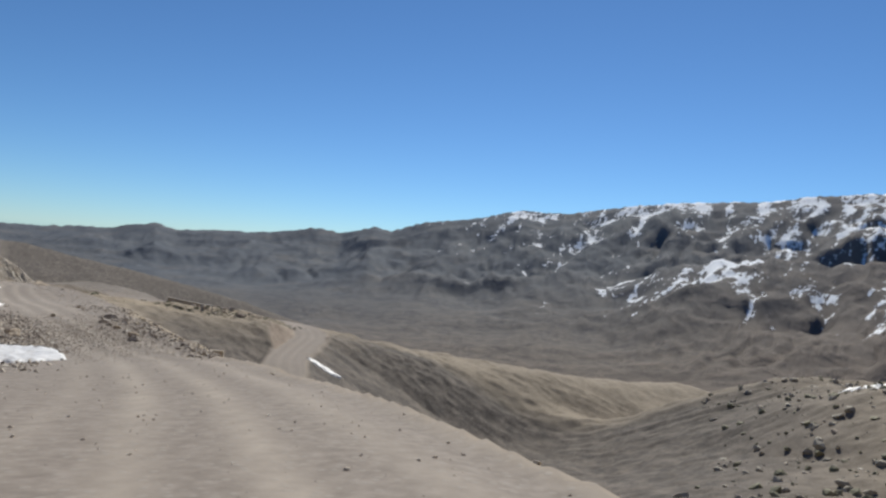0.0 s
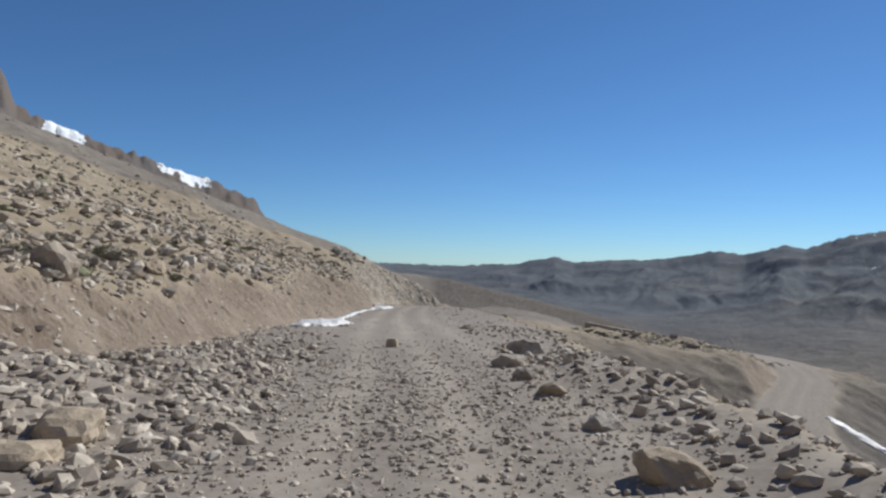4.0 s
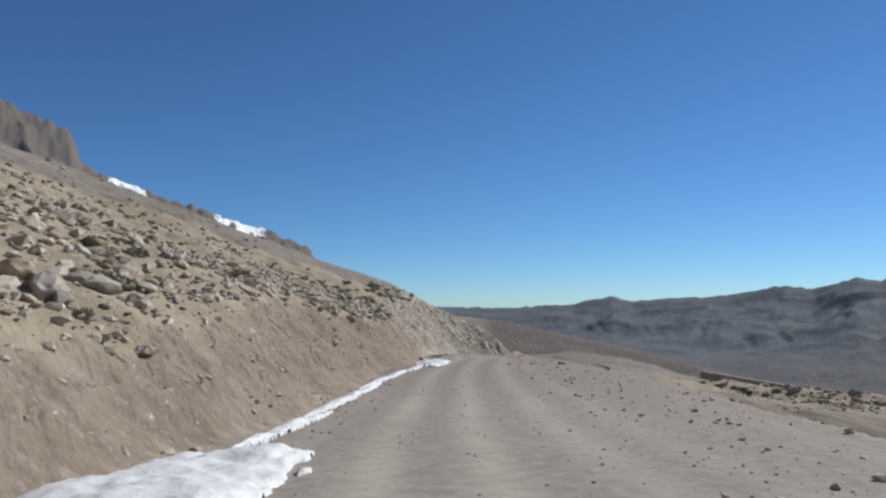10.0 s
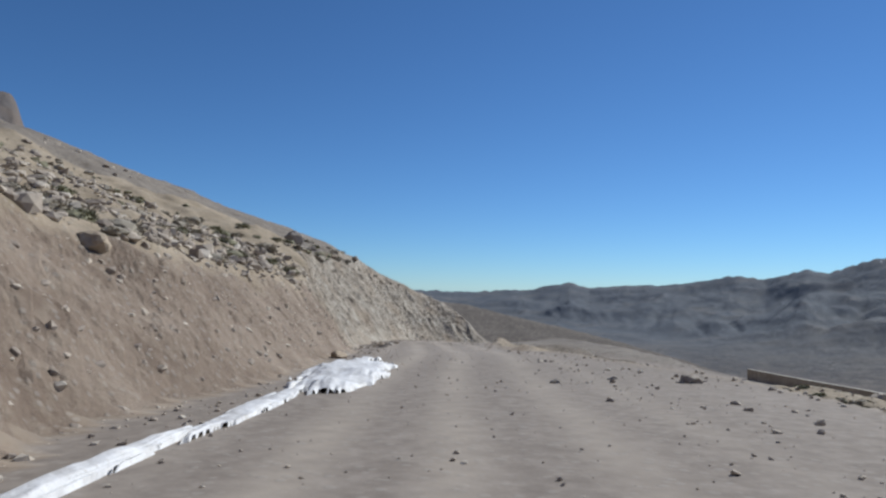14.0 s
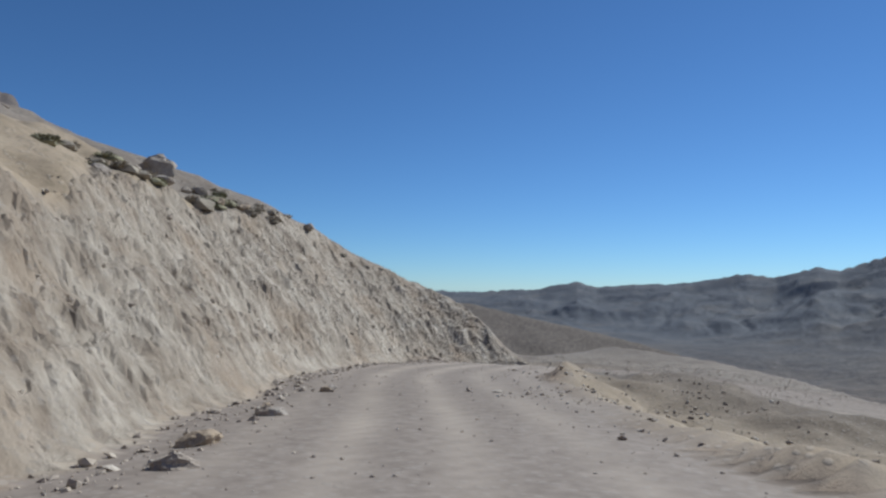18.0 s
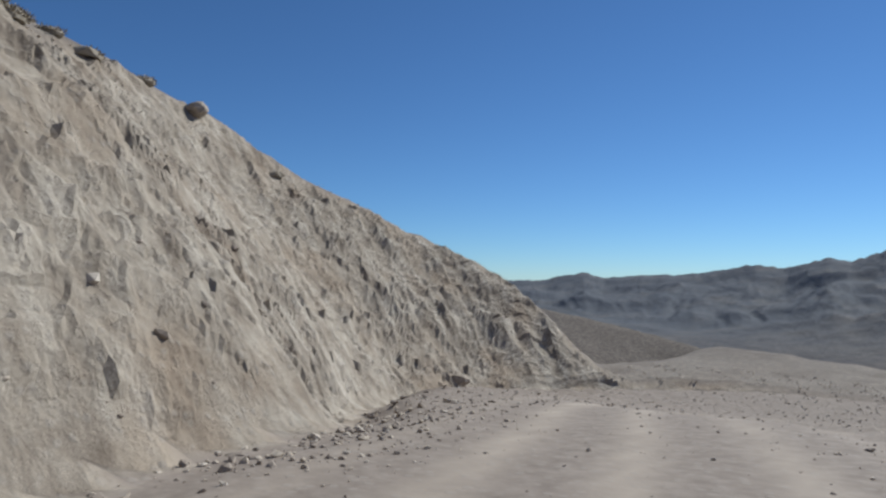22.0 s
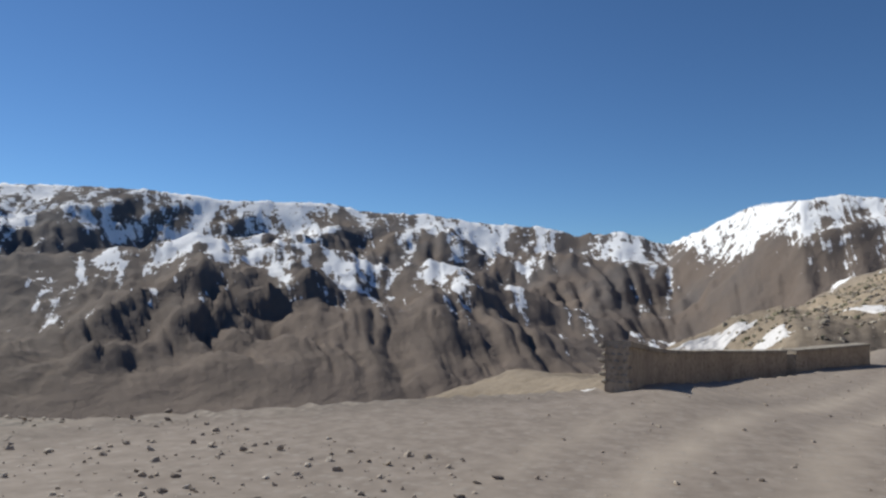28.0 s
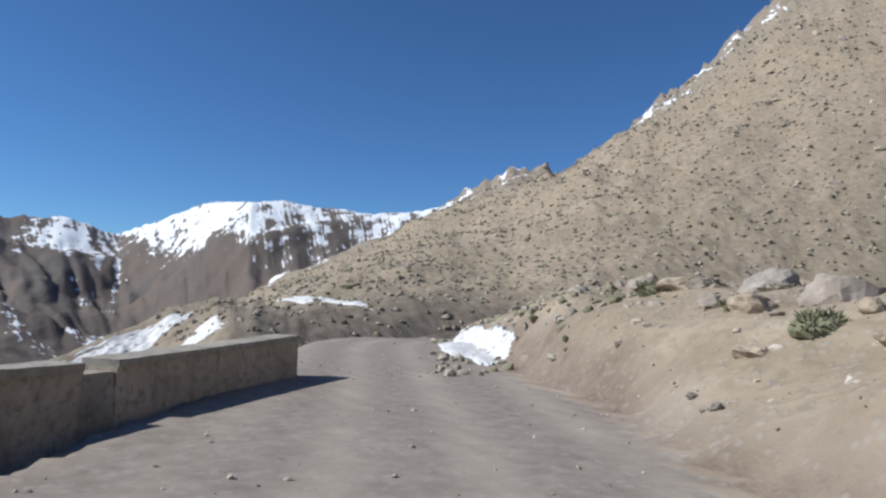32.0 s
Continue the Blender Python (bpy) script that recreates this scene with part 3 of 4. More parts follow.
def land_height(x, y, full=False):
    x, y = np.asarray(x, float), np.asarray(y, float)
    shape = x.shape
    x, y = x.ravel(), y.ravel()
    z, q, p = natural(x, y)
    az, r = polar(x, y, HUB)
    far, snow, grassy, _, _ = far_land(x, y)
    # the mountainside left of the upper road goes on; elsewhere the wide land takes over
    uphill = smooth(-5, 25, q) * smooth(-40, 0, p) * (1 - smooth(185, 250, p))
    blend = smooth(70, 190, r) * (1 - uphill)
    z = z * (1 - blend) + np.maximum(far, -400) * blend
    az2, r2 = polar(x, y, END)
    hillside = smooth(60, 130, r2) * smooth(-88, -96, az2) * (1 - uphill)
    z = np.where(hillside > 0, np.maximum(z, z * (1 - hillside) + far * hillside), z)
    rough = (0.9 * fbm(x, y, 9.0, 4, 7) + 0.35 * fbm(x, y, 1.6, 3, 8)) * (1 - 0.75 * apron_share(x, y))
    crags = smooth(70, 105, q) * (1.6 * ridged(x / 22.0, y / 22.0, 1.0, 4, 63)) * smooth(-40, 0, p)
    z = z + rough + crags
    low, high = np.full(z.shape, -1e9), np.full(z.shape, 1e9)
    near = np.full(z.shape, 1e9)
    side, run, edge = np.zeros(z.shape), np.zeros(z.shape), np.full(z.shape, 1e9)
    close = (x > -150) & (x < 130) & (y > -50) & (y < 190)
    ids = np.nonzero(close)[0]
    jit = 0.7 * fbm(x[ids], y[ids], 5.0, 3, 21)
    for k in range(len(WAY)):
        wx, wy, wz, wl, wr, cl, cr = WAY[k]
        dx, dy = x[ids] - wx, y[ids] - wy
        d2 = dx * dx + dy * dy
        sel = d2 < 45.0**2
        if not sel.any():
            continue
        i, d = ids[sel], np.sqrt(d2[sel])
        u = WAY_AHEAD[k, 0] * dy[sel] - WAY_AHEAD[k, 1] * dx[sel]
        is_left = u > 0
        w = np.where(is_left, wl, wr) + jit[sel]
        out = np.maximum(d - w, 0)
        high[i] = np.minimum(high[i], wz + np.where(is_left, cl, cr) * out)
        low[i] = np.maximum(low[i], wz - 0.55 * out)
        closer = d < near[i]
        j = i[closer]
        near[j], side[j], run[j], edge[j] = d[closer], u[closer], WAY_RUN[k] + (WAY_AHEAD[k, 0] * dx[sel] + WAY_AHEAD[k, 1] * dy[sel])[closer], (d - w)[closer]
    level = np.interp(run, WAY_RUN, WAY[:, 2])
    cut = smooth(0.02, 0.5, z - high) * (edge > -0.3)
    soft = np.minimum(np.maximum(z, low), high)
    flat = 1 - smooth(-1.6, 0.4, edge)
    soft = soft * (1 - flat) + level * flat
    # broken surface on the cut faces, wheel ruts and loose berms on the road
    pale = cut * smooth(RUN_PALE - 0.6, RUN_PALE + 0.6, run + 1.6 * fbm(x, y, 2.5, 3, 25)) * (side > 0) * (run < RUN_WALL)
    tan = cut * (1 - pale)
    up_face = 1.6 * np.maximum(edge, 0)
    grain = ridged(run + 0.35 * up_face, up_face, 2.2, 4, 12, 0.6)
    soft = soft + pale * 0.20 * grain * smooth(0.0, 1.2, edge) + tan * 0.10 * grain * smooth(0.0, 1.0, edge)
    on_road = 1 - smooth(-0.4, 0.9, edge)
    soft = soft + on_road * (0.012 * fbm(x, y, 2.4, 2, 9) + 0.03 * fbm(x, y, 7, 2, 10) - 0.02 * np.exp(-((side - 0.8) / 0.35) ** 2) - 0.02 * np.exp(-((side + 0.8) / 0.35) ** 2))
    debris = np.exp(-((run - RUN_DEBRIS) / 9.0) ** 4)
    soft = soft + debris * np.exp(-((side + 4.8) / 1.5) ** 2) * (0.35 + 0.8 * fbm(x, y, 3.0, 3, 22)) * (side < 0)
    soft = soft + debris * (np.exp(-((side - 6.0) / 2.2) ** 2)) * (0.35 + 0.8 * fbm(x, y, 2.0, 3, 23)) * (side > 0)
    # gravel heaped against the end of the parapet
    soft = soft + 0.3 * np.exp(-((x + 56.5) ** 2 / 14 + (y - 145.6) ** 2 / 3))
    if not full:
        return soft.reshape(shape)
    drift = side + 1.0 * fbm(x, y, 22.0, 2, 34)
    tracks = sum(k * np.exp(-((drift - s) / w) ** 2) for s, w, k in ((0.85, 0.30, 1.0), (-0.75, 0.30, 1.0), (2.3, 0.22, 0.5), (-2.5, 0.34, 0.75), (-4.0, 0.26, 0.45))) * (near < 6)
    tracks = np.clip(tracks * (0.9 + 0.45 * fbm(x, y, 7.0, 3, 33)), 0, 1) * on_road * (1 - 0.7 * smooth(RUN_END - 5, RUN_END + 5, run))
    grass = np.maximum(grassy, 0.35 * (1 - on_road) * (1 - cut))
    hillward = smooth(-92, -98, az2) * smooth(-152, -146, az2) * smooth(105, 150, r2)
    # the spur keeps some dark tone: its backlit shade painted into the colour
    spurward = 0.7 * smooth(-48, -58, az2) * smooth(-100, -94, az2) * smooth(30, 50, r2)
    valley_side = smooth(-9, -24, q) * (1 - np.maximum(hillward, spurward)) * smooth(26, 48, r2)
    heap = np.exp(-((((x + 67.0) * 0.88 - (y - 127.2) * 0.475) / 9) ** 4 + (((x + 67.0) * 0.475 + (y - 127.2) * 0.88) / 5) ** 2))
    return soft, dict(dark_slope=np.maximum(valley_side, 0.75 * heap) * (1 - on_road), road=on_road * (1 - cut), tan=tan, pale=pale, track=tracks, snow=snow * smooth(120, 220, r) * (1 - uphill), grassy=grass)


def land_at(x, y):
    return float(land_height(np.array([x]), np.array([y]))[0])


def sheet(name, x, y, z, masks, material):
    """A sheet over a grid of places, with masks for its material."""
    n, m = x.shape
    me = bpy.data.meshes.new(name)
    v = np.stack([x, y, z], -1).reshape(-1, 3).astype(np.float32)
    idx = np.arange(n * m).reshape(n, m)
    f = np.stack([idx[:-1, :-1], idx[1:, :-1], idx[1:, 1:], idx[:-1, 1:]], -1).reshape(-1, 4).astype(np.int32)
    me.vertices.add(len(v))
    me.vertices.foreach_set("co", v.ravel())
    me.loops.add(f.size)
    me.loops.foreach_set("vertex_index", f.ravel())
    me.polygons.add(len(f))
    me.polygons.foreach_set("loop_start", np.arange(0, f.size, 4, dtype=np.int32))
    me.polygons.foreach_set("use_smooth", np.ones(len(f), dtype=bool))
    me.update(calc_edges=True)
    for key, values in masks.items():
        a = me.attributes.new(key, "FLOAT", "POINT")
        a.data.foreach_set("value", np.asarray(values, np.float32).ravel())
    me.materials.append(material)
    return new(name, me)


def spaced(lo, hi, step, reach, grow=1.13):
    inner = np.arange(lo, hi, step)
    before, after, s = [lo], [inner[-1]], step
    while before[-1] > lo - reach:
        s *= grow
        before.append(before[-1] - s)
        after.append(after[-1] + s)
    return np.r_[before[:0:-1], inner, after[1:]]




def stretched(fine_lo, fine_hi, mid_lo, mid_hi, step, mid, reach):
    """Places along an axis: close together in the middle, wider towards both ends."""
    inner = np.arange(fine_lo, fine_hi, step)
    outer = spaced(mid_lo, mid_hi, mid, reach, 1.10)
    return np.r_[outer[outer < fine_lo - mid * 0.4], inner, outer[outer > inner[-1] + mid * 0.4]]


gx, gy = np.meshgrid(stretched(-96, 4, -115, 100, 0.34, 1.1, 45), stretched(-4, 154, -20, 165, 0.34, 1.1, 45), indexing="ij")
gz, gmask = land_height(gx, gy, True)
ground = sheet("ground", gx, gy, gz.reshape(gx.shape), gmask, GROUND)
tagged(ground, "stony brown mountainside with a gravel road cut into it", "ground", "", "structure")



def facets(u, v, size, seed):
    """Broken angular relief: each nearest cell is a tilted flat piece."""
    u, v = u / size, v / size
    iu, iv = np.floor(u), np.floor(v)
    best, out = np.full(u.shape, 1e9), np.zeros(u.shape)
    for a in (-1, 0, 1):
        for b in (-1, 0, 1):
            cu, cv = iu + a, iv + b
            du, dv = u - cu - lattice(cu, cv, seed), v - cv - lattice(cu, cv, seed + 1)
            d = du * du + dv * dv
            h = lattice(cu, cv, seed + 2) - 0.5 + 1.3 * du * (lattice(cu, cv, seed + 3) - 0.5) + 1.3 * dv * (lattice(cu, cv, seed + 4) - 0.5)
            out, best = np.where(d < best, h, out), np.minimum(d, best)
    return out


def cutting(name, run_lo, run_hi, reach, step, rough, label):
    """The face of the road cutting in fine relief, laid over the ground."""
    cr, ce = np.meshgrid(np.arange(run_lo, run_hi, step), np.arange(-0.6, reach, step * 0.8), indexing="ij")
    cx, cy = np.interp(cr, WAY_RUN, WAY[:, 0]), np.interp(cr, WAY_RUN, WAY[:, 1])
    ax, ay = np.interp(cr, WAY_RUN, WAY_AHEAD[:, 0]), np.interp(cr, WAY_RUN, WAY_AHEAD[:, 1])
    out = np.interp(cr, WAY_RUN, WAY[:, 3]) + ce
    x, y = cx - ay * out, cy + ax * out
    z, masks = land_height(x, y, True)
    cut = np.maximum(masks["pale"], masks["tan"]).reshape(x.shape) * smooth(run_hi, run_hi - 3.0, cr) * smooth(run_lo, run_lo + 0.8, cr)
    wu, wv = cr + 0.25 * fbm(cr, ce, 0.9, 2, 90), 1.5 * ce + 0.25 * fbm(cr, ce, 0.9, 2, 91)
    h = rough * (0.60 * facets(wu + 0.4 * wv, wv, 0.85, 300) + 0.42 * facets(wu - 0.5 * wv, wv, 0.38, 310) + 0.22 * facets(wu, wv, 0.17, 320))
    lift = smooth(0.1, 0.8, cut) * (0.2 * rough + 0.02 + h) - 0.14 * (1 - smooth(0.05, 0.4, cut) * smooth(-0.15, 0.55, ce + 0.3 * fbm(cr, ce, 1.5, 3, 92)))
    ob = sheet(name, x + ay * lift * 0.75, y - ax * lift * 0.75, z.reshape(x.shape) + lift * 0.6, masks, GROUND)
    ob.data.polygons.foreach_set("use_smooth", np.zeros(len(ob.data.polygons), dtype=bool))
    return tagged(ob, label, "bank", "", "structure")


cutting("pale_rock_bank", RUN_PALE - 1.0, RUN_NOSE + 22, 11.5, 0.095, 0.135, "pale grey-yellow broken rock face cut beside the road")
cutting("tan_earth_bank", RUN_DEBRIS + 2.0, RUN_PALE + 0.5, 5.5, 0.10, 0.07, "tan earth bank with bedded stones beside the road")

ring = np.geomspace(125, 720, 105)
turn = np.radians(np.arange(-222, 138.1, 0.26))
fr, fa = np.meshgrid(ring, turn, indexing="ij")
fx, fy = HUB[0] - fr * np.sin(fa), HUB[1] + fr * np.cos(fa)
fz, fmask = land_height(fx, fy, True)
fz = fz.reshape(fx.shape) - 10 * (1 - smooth(150, 215, fr))
wide = sheet("ground_hillside", fx, fy, fz, fmask, GROUND)
tagged(wide, "bare stony mountainside with tufts of dry grass", "ground", "", "structure")

ring = np.concatenate([np.geomspace(640, 1500, 50, endpoint=False), np.geomspace(1500, 4800, 100)])
turn = np.radians(np.arange(-222, 100, 0.19))
fr, fa = np.meshgrid(ring, turn, indexing="ij")
fx, fy = HUB[0] - fr * np.sin(fa), HUB[1] + fr * np.cos(fa)
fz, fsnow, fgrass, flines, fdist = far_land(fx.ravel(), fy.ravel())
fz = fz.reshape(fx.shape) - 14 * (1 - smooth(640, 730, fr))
# down is the distance that sets the painted haze
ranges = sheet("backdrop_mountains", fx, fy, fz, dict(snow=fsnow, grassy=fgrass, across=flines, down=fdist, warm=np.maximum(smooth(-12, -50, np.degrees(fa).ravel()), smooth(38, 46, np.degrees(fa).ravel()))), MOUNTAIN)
tagged(ranges, "barren brown mountain ranges with snow in their gullies and distance haze in their colour", "mountains", "", "structure")

# ---------------------------------------------------------------- things


def part(name, bm, material, parent=None, label=""):
    me = bpy.data.meshes.new(name)
    bm.to_mesh(me)
    bm.free()
    me.materials.append(material)
    ob = new(name, me)
    if parent:
        ob.parent = parent
    if label:
        ob["label"] = label
    return ob


def rock_mesh(name, seed, material, size=(1.0, 0.8, 0.65), cuts=3, rough=0.22, flats=9):
    """A broken stone: a ball cut flat on many sides, then roughened."""
    rnd = random.Random(seed)
    bm = bmesh.new()
    bmesh.ops.create_icosphere(bm, subdivisions=cuts, radius=1.0)
    planes = []
    for _ in range(flats):
        d = Vector((rnd.uniform(-1, 1), rnd.uniform(-1, 1), rnd.uniform(-1, 1))).normalized()
        planes.append((d, rnd.uniform(0.55, 0.85)))
    for v in bm.verts:
        for d, far in planes:
            over = v.co.dot(d) - far
            if over > 0:
                v.co -= d * over * 0.93
        n = noise.fractal(v.co * 1.7 + Vector((seed * 3.1, 0, 0)), 0.9, 2.0, 4)
        v.co += v.co.normalized() * n * rough
        v.co.x, v.co.y, v.co.z = v.co.x * size[0], v.co.y * size[1], v.co.z * size[2]
    me = bpy.data.meshes.new(name)
    bm.to_mesh(me)
    bm.free()
    me.materials.append(material)
    return me


ROCKS = {
    "grey": [rock_mesh("grey_boulder", 11 + k, GREY_STONE, (1, 0.6 + 0.1 * k, 0.5 + 0.09 * (k % 3)), 3, 0.16 + 0.02 * k) for k in range(5)],
    "tan": [rock_mesh("tan_boulder", 41 + k, TAN_STONE, (1, 0.55 + 0.12 * k, 0.52 + 0.1 * (k % 3)), 3, 0.16 + 0.02 * k) for k in range(4)],
}


def boulder(x, y, size, tone="grey", sink=0.3, turn=None, lean=0.0, label="", z=None, which=None, group="boulders on the mountainside"):
    kind = ROCKS[tone]
    me = kind[(which if which is not None else random.randrange(len(kind))) % len(kind)]
    ob = new("boulder", me)
    z = land_at(x, y) if z is None else z
    turn = random.uniform(0, 360) if turn is None else turn
    ob.matrix_world = Matrix.Translation((x, y, z + size * (0.5 - sink))) @ Euler((radians(lean), radians(random.uniform(-12, 12)), radians(turn))).to_matrix().to_4x4() @ Matrix.Diagonal((size, size, size, 1))
    words = label or ("grey angular boulder resting on the stony slope" if tone == "grey" else "tan weathered boulder lying on the dry ground")
    return tagged(ob, words, "boulder", group)


def scatter(name, places, sizes, seed, label, material=None, flat=0.6, category="rubble"):
    """Many loose stones as one mesh: broken twenty-faced lumps."""
    rnd = np.random.RandomState(seed)
    n = len(places)
    g = (1 + 5**0.5) / 2
    base = np.array([(-1, g, 0), (1, g, 0), (-1, -g, 0), (1, -g, 0), (0, -1, g), (0, 1, g), (0, -1, -g), (0, 1, -g), (g, 0, -1), (g, 0, 1), (-g, 0, -1), (-g, 0, 1)]) / 1.9
    tris = np.array([(0, 11, 5), (0, 5, 1), (0, 1, 7), (0, 7, 10), (0, 10, 11), (1, 5, 9), (5, 11, 4), (11, 10, 2), (10, 7, 6), (7, 1, 8), (3, 9, 4), (3, 4, 2), (3, 2, 6), (3, 6, 8), (3, 8, 9),
                     (4, 9, 5), (2, 4, 11), (6, 2, 10), (8, 6, 7), (9, 8, 1)])
    v = base[None] * rnd.uniform(0.62, 1.08, (n, 12, 1)) + rnd.uniform(-0.16, 0.16, (n, 12, 3))
    v *= np.stack([np.ones(n), rnd.uniform(0.5, 1, n), flat * rnd.uniform(0.6, 1.2, n)], 1)[:, None]
    a, b = rnd.uniform(0, 2 * np.pi, n), rnd.uniform(-0.6, 0.6, n)
    c, s = np.cos(a)[:, None], np.sin(a)[:, None]
    cb, sb = np.cos(b)[:, None], np.sin(b)[:, None]
    x, z = v[..., 0] * cb + v[..., 2] * sb, -v[..., 0] * sb + v[..., 2] * cb
    v = np.stack([x * c - v[..., 1] * s, x * s + v[..., 1] * c, z], -1) * np.asarray(sizes)[:, None, None] * 0.62
    v += np.asarray(places)[:, None]
    f = tris[None] + 12 * np.arange(n)[:, None, None]
    me = bpy.data.meshes.new(name)
    v, f = v.reshape(-1, 3).astype(np.float32), f.reshape(-1, 3).astype(np.int32)
    me.vertices.add(len(v))
    me.vertices.foreach_set("co", v.ravel())
    me.loops.add(f.size)
    me.loops.foreach_set("vertex_index", f.ravel())
    me.polygons.add(len(f))
    me.polygons.foreach_set("loop_start", np.arange(0, f.size, 3, dtype=np.int32))
    me.polygons.foreach_set("use_smooth", np.zeros(len(f), dtype=bool))
    me.update(calc_edges=True)
    me.materials.append(material or RUBBLE)
    return tagged(new(name, me), label, category, "", "stuff")


def cushion_mesh(name, seed, material, leaves=760, spike=0.07):
    """A low round mountain shrub: a dome of short crowded twigs with leaf blades."""
    rnd = random.Random(seed)
    bm = bmesh.new()
    lobes = [(rnd.uniform(-0.55, 0.55), rnd.uniform(-0.55, 0.55), rnd.uniform(0.42, 0.72), rnd.uniform(0.35, 0.62)) for _ in range(7)]
    for k in range(leaves):
        lx, ly, lr, lh = lobes[k % len(lobes)]
        a, e = rnd.uniform(0, 2 * math.pi), math.asin(rnd.uniform(0.0, 1.0))
        d = Vector((math.cos(a) * math.cos(e), math.sin(a) * math.cos(e), math.sin(e)))
        p = Vector((lx + d.x * lr, ly + d.y * lr, d.z * lh)) * rnd.uniform(0.72, 1.02)
        side = d.cross(Vector((rnd.uniform(-1, 1), rnd.uniform(-1, 1), rnd.uniform(-1, 1)))).normalized() * rnd.uniform(0.03, 0.06)
        tip = p + (d + Vector((rnd.uniform(-0.5, 0.5), rnd.uniform(-0.5, 0.5), rnd.uniform(0, 0.5)))).normalized() * spike * rnd.uniform(0.6, 1.3)
        low = p - d * 0.12
        bm.faces.new([bm.verts.new(low - side), bm.verts.new(low + side), bm.verts.new(tip + side * 0.3), bm.verts.new(tip - side * 0.3)])
    core = bmesh.ops.create_icosphere(bm, subdivisions=2, radius=0.8)["verts"]
    for v in core:
        v.co = Vector((v.co.x * 1.05, v.co.y * 1.05, max(v.co.z, -0.3) * 0.6)) * (1 + 0.25 * noise.noise(v.co * 2 + Vector((seed, 0, 0))))
    me = bpy.data.meshes.new(name)
    bm.to_mesh(me)
    bm.free()
    me.materials.append(material)
    return me


SHRUBS = [cushion_mesh("green_shrub", 5, GREEN_LEAF), cushion_mesh("dry_shrub", 6, GREY_LEAF, 800, 0.09), cushion_mesh("dry_shrub", 7, GREY_LEAF, 700, 0.07), cushion_mesh("green_shrub", 8, GREEN_LEAF, 720, 0.06)]


def shrub(x, y, size, which, z=None):
    ob = new("cushion_shrub", SHRUBS[which])
    z = land_at(x, y) if z is None else z
    ob.matrix_world = Matrix.Translation((x, y, z - 0.05 * size)) @ Euler((0, 0, random.uniform(0, 6.28))).to_matrix().to_4x4() @ Matrix.Diagonal((size, size * random.uniform(0.8, 1.1), size * random.uniform(0.75, 1.05), 1))
    words = "low green cushion shrub growing among stones" if which in (0, 3) else "dry grey-brown cushion shrub on the slope"
    return tagged(ob, words, "shrub", "cushion shrubs on the hillside")


SNOWY = []


def snow_patch(name, centre, along, across, turn, thick=0.3, seed=0, label="", step=0.0, sharp=0.5):
    """A lump of old snow that lies on the land, with a ragged outline."""
    n = 72
    SNOWY.append((centre[0], centre[1], along, across, radians(turn)))
    u = np.linspace(-1.25, 1.25, n)
    gx, gy = np.meshgrid(u, u, indexing="ij")
    ragged = 1 - np.hypot(gx, gy) + sharp * fbm(gx * 3 + seed * 7.7, gy * 3, 1.0, 5, seed + 50)
    c, s = math.cos(radians(turn)), math.sin(radians(turn))
    x = centre[0] + gx * along * c - gy * across * s
    y = centre[1] + gx * along * s + gy * across * c
    h = np.clip(ragged, 0, None)
    lump = thick * (1 - np.exp(-h * 5.0)) * (0.75 + 0.9 * fbm(x, y, 1.1, 4, seed + 9) + 0.25 * fbm(x, y, 0.3, 2, seed + 19))
    z = land_height(x, y) + np.where(ragged > 0, 0.04 + np.maximum(lump, 0.02), -0.08)
    keep = ragged > -0.06
    idx = -np.ones(x.shape, int)
    idx[keep] = np.arange(keep.sum())
    quads = []
    for i in range(n - 1):
        for j in range(n - 1):
            q = (idx[i, j], idx[i + 1, j], idx[i + 1, j + 1], idx[i, j + 1])
            if min(q) >= 0:
                quads.append(q)
    me = bpy.data.meshes.new(name)
    me.from_pydata(np.stack([x, y, z], -1)[keep].tolist(), [], quads)
    me.polygons.foreach_set("use_smooth", [True] * len(quads))
    me.materials.append(SNOW)
    return tagged(new(name, me), label or "patch of old melting snow on bare ground", "snow patch", "snow patches")


# ---------------------------------------------------------------- the parapet beside the lower road
# place and height of the wall's top
WALL = curve_through([(-58.1, 146.5, -12.65), (-53.0, 145.9, -13.2), (-48.3, 144.4, -13.52), (-44.5, 141.9, -13.68), (-40.1, 138.7, -13.63)], 0.2)


def wall_block(bm, line, low, high, thick, seed, rough=0.035):
    """A long upright block along a line of places, worn and uneven; low and high count from the line's own height."""
    m, rings = 6, []
    ahead = np.gradient(line[:, :2], axis=0)
    for (x, y, top), (ax, ay) in zip(line, ahead):
        far = math.hypot(ax, ay)
        side = Vector((-ay / far, ax / far, 0))
        lo, hi = top + low, top + high
        ring_of = [(-0.5, lo + (hi - lo) * k / m) for k in range(m + 1)] + [(0.5, lo + (hi - lo) * (m - k) / m) for k in range(m + 1)]
        row = []
        for s, z in ring_of:
            p = Vector((x, y, z)) + side * s * thick
            w = noise.fractal(p * 1.4 + Vector((seed, 0, 0)), 1.0, 2.0, 4) * rough + noise.noise(p * 7.0) * rough * 0.4
            row.append(bm.verts.new(p + side * w * (1 if s > 0 else -1) + Vector((0, 0, w * 0.7 if z > lo + 0.01 else 0))))
        rings.append(row)
    k = len(rings[0])
    for i in range(len(rings) - 1):
        for j in range(k):
            bm.faces.new((rings[i][j], rings[i][(j + 1) % k], rings[i + 1][(j + 1) % k], rings[i + 1][j]))
    bm.faces.new(rings[0][::-1])
    bm.faces.new(rings[-1])
    bmesh.ops.recalc_face_normals(bm, faces=bm.faces)


parapet = new("parapet_wall")
